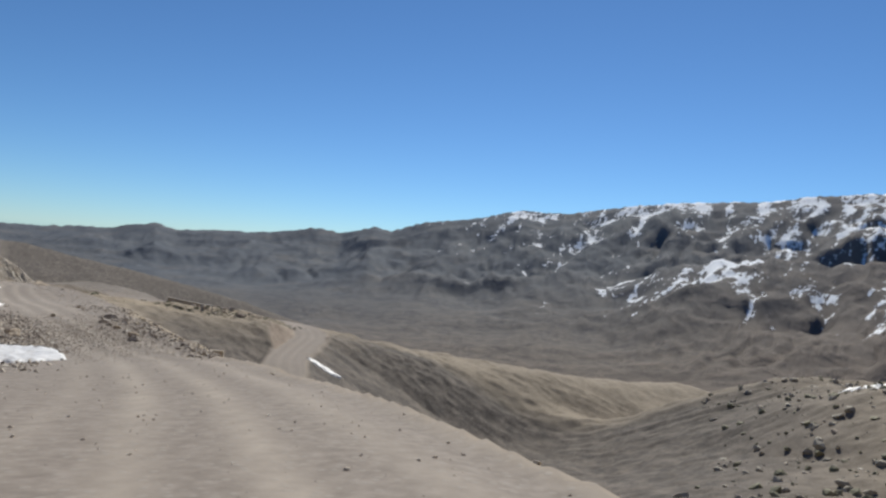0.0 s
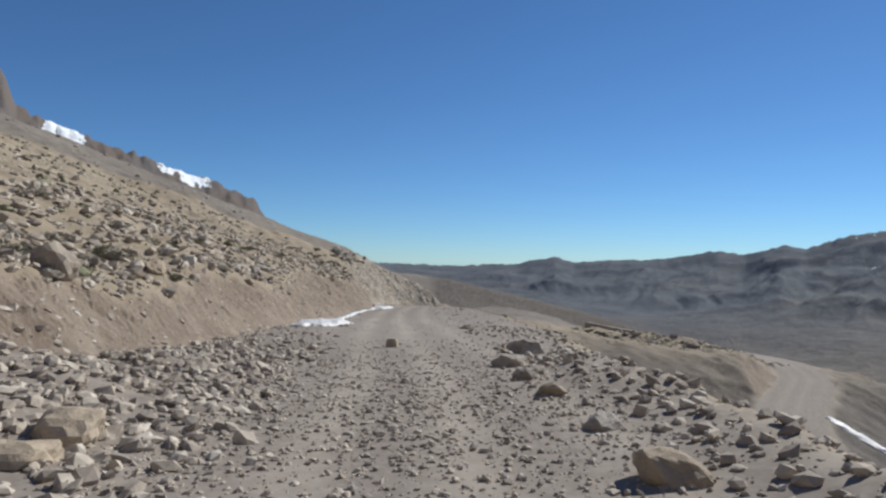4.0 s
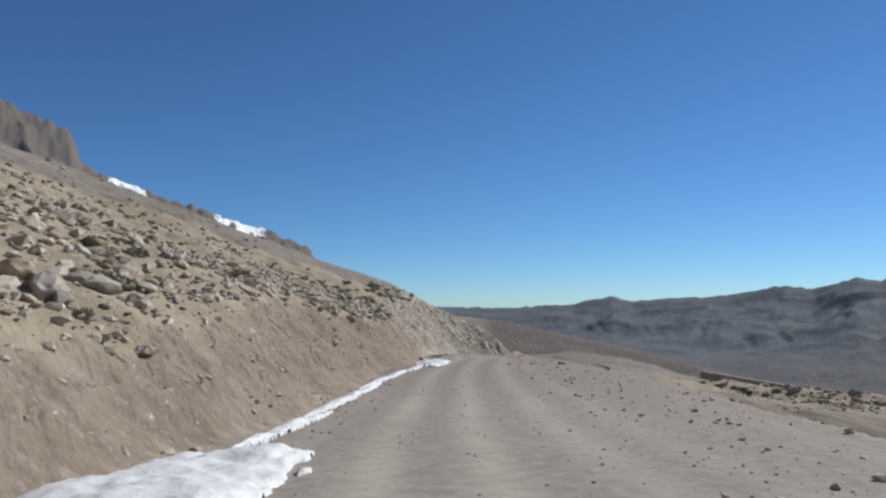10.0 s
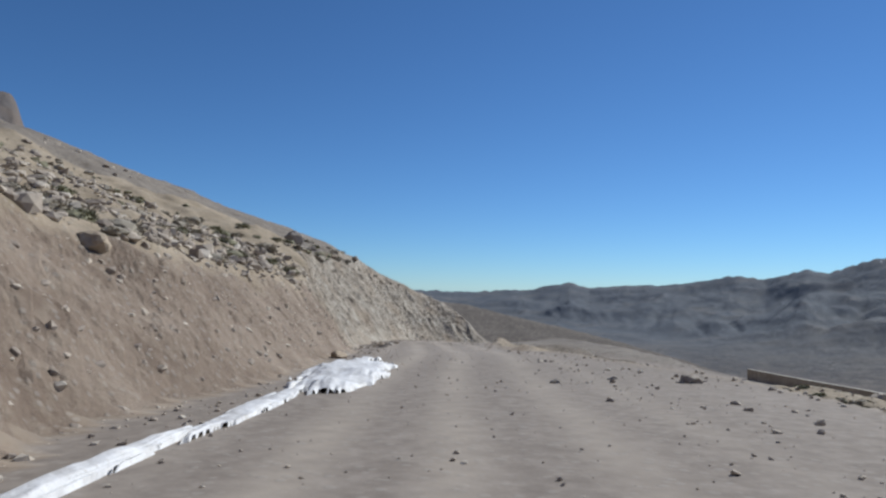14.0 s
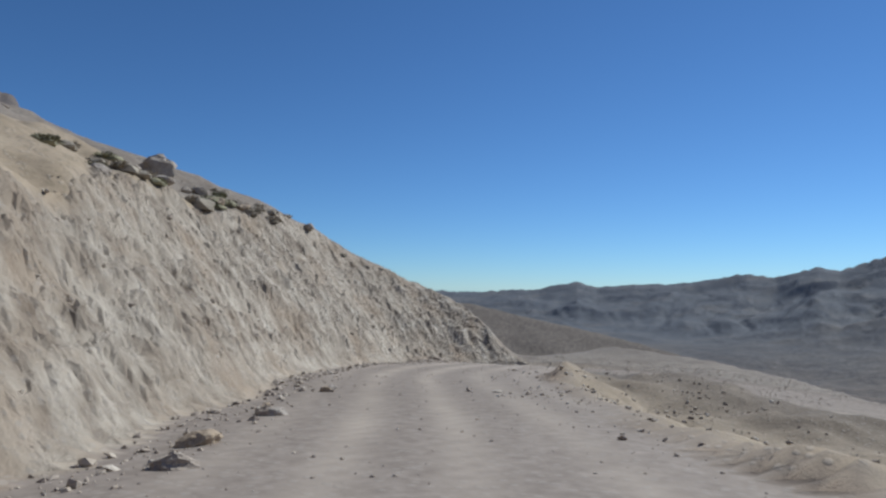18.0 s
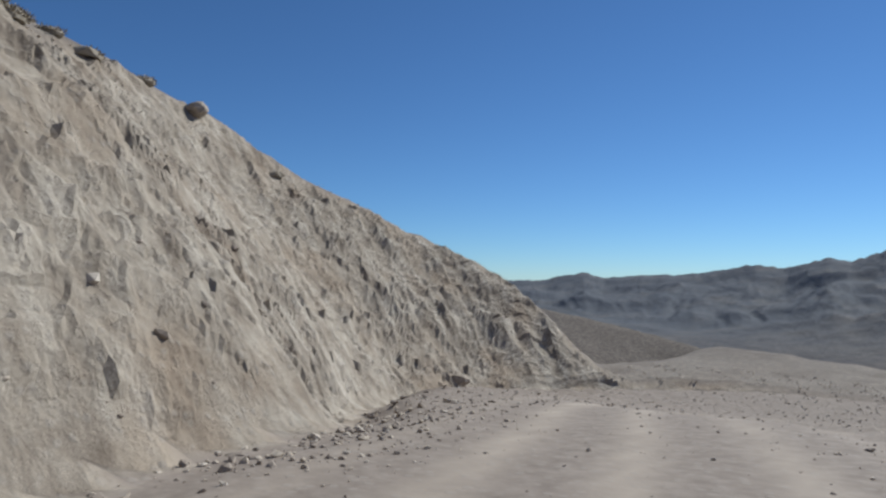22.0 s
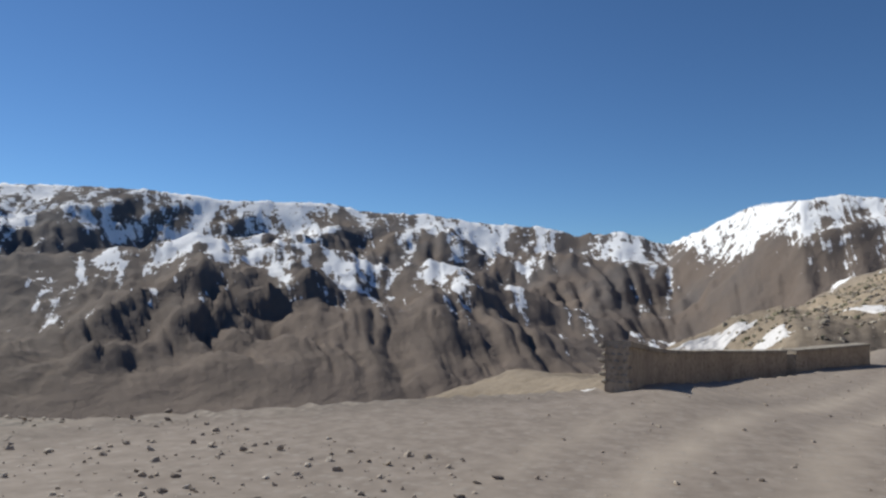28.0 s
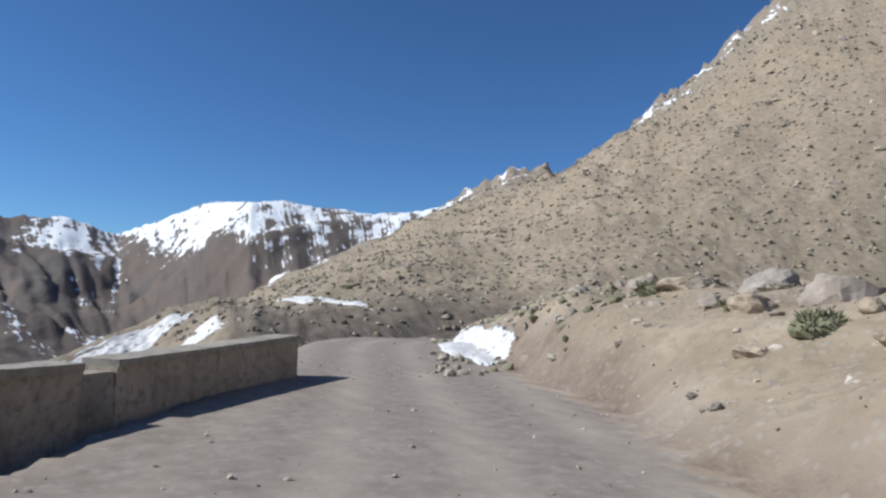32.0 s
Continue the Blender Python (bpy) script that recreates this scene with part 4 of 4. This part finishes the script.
tagged(parapet, "low weathered masonry parapet with a broken notch beside the road", "wall")


cuts = [0, int(len(WALL) * 0.70), int(len(WALL) * 0.725), len(WALL)]
for i, j in ((0, cuts[1] + 1), (cuts[2], cuts[3])):
    bm = bmesh.new()
    wall_block(bm, WALL[i:j], -1.9, -0.10, 0.5, i * 0.7)
    part("wall_section", bm, WALL_FACE, parapet)
    bm = bmesh.new()
    wall_block(bm, WALL[i:j], -0.105, 0.0, 0.58, 4 + i, 0.02)
    part("coping", bm, WALL_CAP, parapet, "pale rough concrete coping")
bm = bmesh.new()
wall_block(bm, WALL[cuts[1]:cuts[2] + 1], -1.9, -0.15, 0.46, 3.0, 0.06)
part("broken_section", bm, WALL_CAP, parapet, "pale broken masonry in the notch")
# rough stones that face the end of the wall
end_way = Vector((*(WALL[1, :2] - WALL[0, :2]), 0)).normalized()
end_side = Vector((-end_way.y, end_way.x, 0))
stone_meshes = [rock_mesh("wall_stone", 80 + k, WALL_CAP, (1, 0.8, 0.62), 2, 0.08, 14) for k in range(4)]
rnd = random.Random(4)
for row in range(6):
    for col in range(4):
        ob = new("end_stone", stone_meshes[rnd.randrange(4)])
        ob.parent = parapet
        spot = Vector(WALL[0]) + end_side * (-0.24 + 0.16 * col + (0.07 if row % 2 else 0)) + end_way * 0.04 + Vector((0, 0, -0.86 + 0.145 * row))
        s = rnd.uniform(0.085, 0.115)
        ob.matrix_world = Matrix.Translation(spot) @ Euler((rnd.uniform(-0.2, 0.2), rnd.uniform(-0.2, 0.2), math.atan2(end_side.y, end_side.x))).to_matrix().to_4x4() @ Matrix.Diagonal((s, s, s, 1))



def slab(name, parent, place, size, turn, material, label=""):
    """A rough cast concrete piece with worn edges; place is the middle of its foot."""
    bm = bmesh.new()
    bmesh.ops.create_cube(bm, size=1.0)
    for v in bm.verts:
        v.co = Vector((v.co.x * size[0], v.co.y * size[1], (v.co.z + 0.5) * size[2]))
    bmesh.ops.bevel(bm, geom=list(bm.edges), offset=0.035, segments=2, affect="EDGES")
    bmesh.ops.subdivide_edges(bm, edges=[e for e in bm.edges if e.calc_length() > 0.3], cuts=5, use_grid_fill=True)
    for v in bm.verts:
        v.co += Vector((noise.noise(v.co * 3.1), noise.noise(v.co * 3.7 + Vector((5, 0, 0))), noise.noise(v.co * 2.9 + Vector((0, 7, 0))))) * 0.025
    bm.transform(Matrix.Translation(place) @ Euler((0, 0, radians(turn))).to_matrix().to_4x4())
    return part(name, bm, material, parent, label)


drain = tagged(new("culvert"), "weathered concrete culvert head below the road edge", "culvert")
low = land_at(-14.9, 44.6) - 0.45
slab("headwall", drain, (-14.9, 44.6, low - 0.5), (2.2, 0.35, 1.7), 8, WALL_FACE)
slab("wing_wall", drain, (-13.3, 43.9, low - 0.9), (1.5, 0.3, 1.5), -38, WALL_FACE)
post = tagged(new("concrete_block"), "grey concrete block with a pale top at the culvert", "block")
slab("body", post, (-15.2, 42.9, land_at(-15.2, 42.9) - 0.15), (0.6, 0.5, 0.75), 12, WALL_FACE)
slab("cap", post, (-15.2, 42.9, land_at(-15.2, 42.9) + 0.6), (0.66, 0.56, 0.1), 12, WALL_CAP, "pale worn cap")
kerb = tagged(new("concrete_block"), "small grey concrete block lying on the rubble", "block")
slab("body", kerb, (-27.2, 48.3, land_at(-27.2, 48.3) - 0.08), (0.3, 0.25, 0.3), 20, WALL_FACE)

# ---------------------------------------------------------------- old snow
snow_patch("snow_patch", (-17.6, 27.4), 5.7, 2.45, 120, 0.2, 1, "large patch of old snow on the rough track side", sharp=0.3)
snow_patch("snow_patch", (-37.75, 57.1), 3.3, 1.25, 122, 0.22, 2, "lumpy patch of old snow at the foot of the bank", sharp=0.28)
snow_patch("snow_patch", (-57.6, 87.7), 4.4, 0.95, 124, 0.16, 5, "smooth grey-edged snow patch below the road bank")
for cx, cy, al, ac, tn, sd in ((-41.6, 62.2, 3.2, 0.17, 123, 11), (-46.3, 68.8, 5.6, 0.18, 123, 12), (-51.2, 76.2, 5.2, 0.2, 121, 13), (-54.6, 82.2, 2.6, 0.22, 122, 14)):
    snow_patch("snow_strip", (cx, cy), al, ac, tn, 0.10, sd, "thin strip of old snow along the foot of the bank", sharp=0.35)
snow_patch("snow_patch", (-34.6, 131.9), 4.2, 0.9, -15, 0.14, 7, "snow bank at the foot of the road cutting", sharp=0.25)
snow_patch("snow_patch", (93.5, 146.5), 13, 5.0, -59, 0.5, 8, "broad snow patch on the grassy spur")
snow_patch("snow_patch", (71, 135.8), 9, 2.2, 27, 0.4, 9, "snow patch on the slope below the road")
snow_patch("snow_strip", (76, 112.8), 14, 1.5, 27, 0.3, 10, "long strip of snow along the far road edge", sharp=0.3)
snow_patch("snow_patch", (12, 160), 11, 3.2, 35, 0.4, 15, "snow patch on the valley slope below the wall")
snow_patch("snow_patch", (-16.8, 104.5), 2.8, 0.9, 8, 0.25, 16, "small snow patch on the slope below the track")
snow_patch("snow_patch", (-53.6, 148.7), 2.6, 0.9, -22, 0.2, 21, "snow patch on the slope behind the end of the parapet", sharp=0.3)
for cx, cy, al, ac, tn, sd in ((-205, 140, 13, 5, 30, 17), (-262, 205, 12, 4, 40, 18), (-235, 190, 6, 2.5, 10, 19)):
    snow_patch("snow_patch", (cx, cy), al, ac, tn, 0.8, sd, "snow patch among rocks on the mountain crest")

# ---------------------------------------------------------------- boulders that stand out
for x, y, size, tone in ((-22.4, 36.2, 0.42, "tan"), (-22.9, 36.9, 0.5, "tan"), (-32.3, 41.6, 0.8, "grey"), (-35.4, 46.4, 0.6, "tan"), (-22.6, 46.6, 0.5, "grey"), (-23.6, 49.6, 0.55, "grey"),
                         (-18.7, 41.2, 0.36, "grey"), (-17.4, 39.2, 0.4, "tan"), (-26.6, 41.3, 0.45, "grey"), (-20.3, 43.4, 0.35, "tan"), (-21.4, 45.0, 0.38, "grey"), (-16.6, 37.6, 0.4, "grey")):
    boulder(x, y, size, tone, sink=0.42)
for x, y, size, tone in ((-43.3, 56.6, 0.75, "grey"), (-44.5, 58.1, 0.5, "tan"), (-47.5, 61.8, 0.6, "grey"), (-43.3, 55.2, 0.55, "tan"), (-35.2, 55.8, 0.2, "grey"), (-35.0, 55.2, 0.16, "grey"), (-44.1, 58.6, 0.45, "grey"),
                         (-44.9, 59.9, 0.5, "grey"), (-30.6, 58.1, 0.26, "tan"), (-31.7, 60.3, 0.22, "grey"), (-39.8, 54.3, 0.3, "tan"), (-42.7, 59.7, 0.25, "grey"), (-52.7, 74.1, 0.28, "grey"), (-59.6, 82.2, 0.42, "tan")):
    boulder(x, y, size, tone, sink=0.42)
for x, y, size, tone in ((-55.7, 76.6, 0.4, "tan"), (-58.3, 88.2, 0.3, "grey"), (-50.4, 91.2, 0.3, "grey"), (-43.9, 79.5, 0.16, "tan"), (-62.0, 92.2, 0.45, "tan"), (-52.0, 90.7, 0.14, "grey"), (-52.7, 88.9, 0.12, "grey"),
                         (-68.9, 103.4, 0.3, "grey"), (-70.1, 104.6, 0.36, "tan"), (-71.6, 107.4, 0.28, "grey"), (-74.6, 112.1, 0.22, "grey"), (-72.9, 108.3, 0.13, "tan"), (-71.8, 107.3, 0.3, "grey"), (-74.1, 111.4, 0.22, "tan")):
    boulder(x, y, size, tone, sink=0.42)
for x, y, size, tone in ((-44.6, 130.0, 0.7, "grey"), (-38.0, 121.6, 0.9, "tan"), (-36.2, 124.2, 0.5, "tan"),
                         (-40.2, 123.4, 0.7, "grey"), (-34.2, 118.6, 1.1, "grey"), (-47.6, 133.8, 0.3, "tan"), (-48.5, 135.3, 0.12, "grey"), (-32.0, 121.0, 0.7, "tan")):
    boulder(x, y, size, tone, sink=0.42)


def above_cut(x, y):
    """The nearest place uphill of the road cutting."""
    on_cut = False
    for _ in range(60):
        masks = land_height(np.array([x]), np.array([y]), True)[1]
        bare = max(masks["tan"][0], masks["pale"][0])
        if bare > 0.5:
            on_cut = True
        elif on_cut and bare < 0.1:
            break
        x, y = x - 0.33, y - 0.22
    return x, y


for x, y, size, tone in ((-80.3, 117.2, 0.5, "grey"), (-79.0, 114.6, 0.4, "grey"), (-82.5, 123.4, 0.45, "tan"), (-77.3, 111.9, 0.42, "grey")):
    boulder(*above_cut(x, y), size, tone, sink=0.35)
boulder(-88.6, 115.8, 0.85, "grey", sink=-0.1, turn=30, lean=78, which=3, label="tall grey-brown boulder standing on the edge of the rock cutting")
for x, y, size in ((-88.2, 117.1, 0.34), (-88.4, 117.9, 0.42), (-96.6, 133.0, 0.6)):
    boulder(x, y, size, "grey", sink=0.2, label="grey angular rock on the edge of the rock cutting")
for x, y, size, which in ((-89.2, 121.0, 0.5, 1), (-90.6, 122.6, 0.32, 2), (-95.6, 128.6, 0.55, 1), (-96.9, 131.2, 0.45, 2), (-96.4, 136.4, 0.4, 1)):
    shrub(x, y, size, which)
boulder(-89.8, 139.3, 0.48, "grey", sink=0.25, turn=60, which=0, label="low grey boulder at the foot of the rock cutting")
boulder(*above_cut(-82.0, 121.0), 0.45, "tan", sink=0.3)
boulder(-62.8, 93.3, 0.3, "grey", sink=0.4)
boulder(-47.4, 131.6, 0.72, "grey", sink=0.4, turn=70, lean=-28, which=1, label="large pale grey slab of rock leaning out of the bank")
boulder(-44.0, 128.6, 0.6, "tan", sink=0.35)
for x, y, size, tone in ((-46.4, 132.5, 0.42, "tan"), (-44.9, 131.9, 0.32, "grey"), (-42.8, 130.8, 0.5, "tan"), (-41.2, 130.1, 0.36, "grey"), (-49.6, 133.9, 0.24, "tan"), (-38.7, 128.3, 0.85, "grey"), (-48.7, 133.0, 0.3, "tan"), (-40.0, 128.6, 0.4, "tan")):
    boulder(x, y, size, tone, sink=0.4)
# dark broken crags on the crest
crag_meshes = [rock_mesh("crag", 120 + k, DARK_STONE, (1, 0.7, 0.62), 4, 0.45, 5) for k in range(3)]
for k, (x, y, size) in enumerate(((-164, 98, 1.8), (-168, 101, 2.4), (-172, 106, 1.6), (-186, 118, 2.0), (-160, 94, 2.2), (-228, 217, 12), (-214, 200, 8), (-246, 232, 11))):
    ob = new("rock_outcrop", crag_meshes[k % 3])
    ob.matrix_world = Matrix.Translation((x, y, land_at(x, y) - size * 0.3)) @ Euler((0, 0, k * 1.3)).to_matrix().to_4x4() @ Matrix.Diagonal((size, size, size, 1))
    tagged(ob, "dark broken rock crag on the mountain crest", "rock outcrop", "crags on the crest")

# ---------------------------------------------------------------- scattered stones and shrubs
srnd = np.random.RandomState(12)


def strew(count, lo, hi, keep, low, high, power=3.0, on_cut=False, sunk=0.1, thin=False):
    """Places on the land within a run of the road, with sizes: many small and few large. lo, hi: sideways, left positive."""
    out, sizes = [], []
    k = srnd.triangular(keep[0] - 3, 0.45 * keep[0] + 0.55 * keep[1], keep[1] + 8, count).astype(int) if thin else srnd.randint(keep[0], keep[1], count)
    side = srnd.uniform(lo, hi, count)
    x = WAY[k, 0] - WAY_AHEAD[k, 1] * side + srnd.uniform(-0.5, 0.5, count)
    y = WAY[k, 1] + WAY_AHEAD[k, 0] * side + srnd.uniform(-0.5, 0.5, count)
    size = low + (high - low) * srnd.uniform(0, 1, count) ** power
    z, masks = land_height(x, y, True)
    bare = np.maximum(masks["tan"], masks["pale"])
    ok = (bare < 0.25) | on_cut
    for cx, cy, along, across, turn in SNOWY:
        dx, dy = x - cx, y - cy
        ok &= np.hypot((dx * math.cos(turn) + dy * math.sin(turn)) / along, (dy * math.cos(turn) - dx * math.sin(turn)) / across) > 1.0
    return np.stack([x, y, z + size * sunk], 1)[ok], size[ok]


def step_of(run):
    return int(run / 0.8)


N_END = step_of(RUN_END)
N_DEB0, N_DEB1, N_PALE, N_NOSE, N_WALL = step_of(RUN_DEBRIS) - 22, step_of(RUN_DEBRIS) + 16, step_of(RUN_PALE), step_of(RUN_NOSE), step_of(RUN_WALL)


def field(name, rows, label, seed):
    places, sizes = zip(*rows)
    return scatter(name, np.concatenate(places), np.concatenate(sizes), seed, label)


field("debris_rubble", [strew(13500, 2.0, 10.5, (N_DEB0 + 8, N_DEB1), 0.03, 0.30, 4.5, thin=True), strew(3600, -6.6, -3.0, (N_DEB0 + 6, N_DEB1), 0.03, 0.30, 4.5), strew(1500, -9.0, -3.4, (step_of(run_near(-26, 46)), step_of(run_near(-35, 60))), 0.03, 0.26, 4.5), strew(9500, -3.2, 2.6, (N_DEB0 + 15, N_DEB1 - 5), 0.02, 0.12, 3.5, thin=True), strew(1700, -2.8, 2.4, (N_DEB0 + 8, N_DEB0 + 19), 0.02, 0.09, 3.5, thin=True), strew(1200, -2.6, 2.4, (N_DEB0 + 2, N_DEB0 + 14), 0.02, 0.06, 3.5), strew(2600, 3.4, 11, (N_DEB0 - 4, N_DEB0 + 10), 0.03, 0.24, 4.5)],
      "grey angular rubble spread over the rough track", 1)
field("hillside_stones", [strew(2600, 6.5, 17, (N_DEB1 - 14, N_PALE + 6), 0.2, 0.7, 2.5), strew(9000, 6.0, 26, (N_DEB0 - 12, N_PALE + 6), 0.05, 0.48, 5), strew(3000, 26, 80, (N_DEB0 - 12, N_PALE + 30), 0.15, 0.95, 5)], "loose grey stones on the slope above the road", 2)
field("bank_stones", [strew(5000, 4.2, 8.0, (N_DEB1 - 14, N_PALE), 0.04, 0.30, 4.5, True, 0.0), strew(2600, 7.0, 14.0, (N_DEB0 + 4, N_DEB1), 0.04, 0.42, 4, True, -0.05), strew(900, 3.2, 5.0, (N_PALE, N_NOSE + 4), 0.04, 0.24, 3.5), strew(500, 4.6, 8.5, (N_PALE, N_NOSE + 2), 0.05, 0.28, 4, True, -0.02), strew(1500, 2.6, 4.6, (N_DEB1 - 6, N_NOSE), 0.03, 0.14)],
      "stones bedded in the tan road bank and fallen at its foot", 3)
field("road_gravel", [strew(5200, -4.5, 4.0, (4, N_END), 0.02, 0.085, 3), strew(2600, -12, -3.0, (N_DEB1 - 8, N_NOSE), 0.03, 0.2, 4), strew(9000, 2.0, 15, (N_NOSE - 8, N_WALL + 6), 0.025, 0.13, 3.5)],
      "small loose stones on the gravel road", 4)
field("slope_stones", [strew(2200, -32, -5.0, (N_WALL, N_END), 0.04, 0.2, 4), strew(700, -26, -3.5, (0, N_DEB1), 0.04, 0.22, 4), strew(1400, -8, -3.4, (N_WALL - 6, N_END), 0.03, 0.28, 4, True, -0.1), strew(260, -14, -5, (N_WALL + 6, N_END - 4), 0.1, 0.45, 3)],
      "stones on the slope beside the lower road", 5)



def around(count, az_lo, az_hi, r_lo, r_hi, low, high, power, seed):
    """Places on the mountainside seen from the lower road."""
    rs = np.random.RandomState(seed)
    a, r = np.radians(rs.uniform(az_lo, az_hi, count)), r_lo + (r_hi - r_lo) * rs.uniform(0, 1, count) ** 0.7
    x, y = END[0] - r * np.sin(a), END[1] + r * np.cos(a)
    size = low + (high - low) * rs.uniform(0, 1, count) ** power
    return np.stack([x, y, land_height(x, y) + size * 0.05], 1), size


field("mountain_stones", [around(4200, -147, -96, 108, 330, 0.2, 1.3, 4, 31), around(420, -146, -118, 200, 390, 0.8, 3.6, 3, 32)], "grey stones and outcrops on the mountainside", 6)
for nm, mt, sd, count in (("green_tufts", GREEN_LEAF, 41, 5500), ("dry_tufts", GREY_LEAF, 42, 7000)):
    places, sizes = around(count, -152, -90, 106, 340, 0.3, 1.7, 2.2, sd)
    close, close_size = around(count // 12, -150, -112, 15, 33, 0.15, 0.4, 2.0, sd + 5)
    places, sizes = np.concatenate([places, close]), np.concatenate([sizes, close_size])
    above, above_size = strew(500, 16, 60, (N_DEB0, N_PALE + 20), 0.3, 0.9, 1.5)
    places, sizes = np.concatenate([places, above]), np.concatenate([sizes, above_size])
    scatter(nm, places, sizes, sd, "tufts of dry grass and low shrubs on the mountainside", mt, 0.7, "shrubs")
brnd = random.Random(8)


def shrubs_along(count, lo, hi, a, b, small, large, green=0.45):
    spots = []
    for _ in range(count):
        k, side = brnd.randrange(a, b), brnd.uniform(lo, hi)
        spots.append((WAY[k, 0] - WAY_AHEAD[k, 1] * side, WAY[k, 1] + WAY_AHEAD[k, 0] * side))
    spots = np.array(spots)
    z, masks = land_height(spots[:, 0], spots[:, 1], True)
    for (x, y), h, bare in zip(spots.tolist(), z.tolist(), np.maximum(masks["tan"], masks["pale"])):
        which = brnd.choice((0, 3)) if brnd.random() < green else brnd.choice((1, 2))
        size = brnd.uniform(small, large)
        if bare < 0.25:
            shrub(x, y, size, which, h)


shrubs_along(190, 6.6, 15, N_DEB0 + 14, N_PALE + 4, 0.2, 0.6, 0.35)
shrubs_along(45, 7.0, 16, N_PALE, N_NOSE + 2, 0.3, 0.75, 0.35)
shrubs_along(70, -14, -5.2, step_of(run_near(-53, 140.6)), step_of(run_near(-27, 132.7)), 0.2, 0.55, 0.5)
for x, y, size, which in ((-78.5, 114.6, 0.6, 1), (-79.6, 116.0, 0.5, 3), (-80.6, 119.6, 0.8, 1), (-81.5, 121.2, 0.45, 3), (-82.0, 122.6, 0.5, 0), (-83.0, 125.6, 0.6, 1), (-84.0, 128.0, 0.5, 2), (-85.6, 131.0, 0.5, 1), (-86.0, 134.0, 0.4, 2), (-40.2, 124.9, 0.9, 0), (-38.2, 128.0, 0.7, 3)):
    shrub(*above_cut(x, y), size, which)
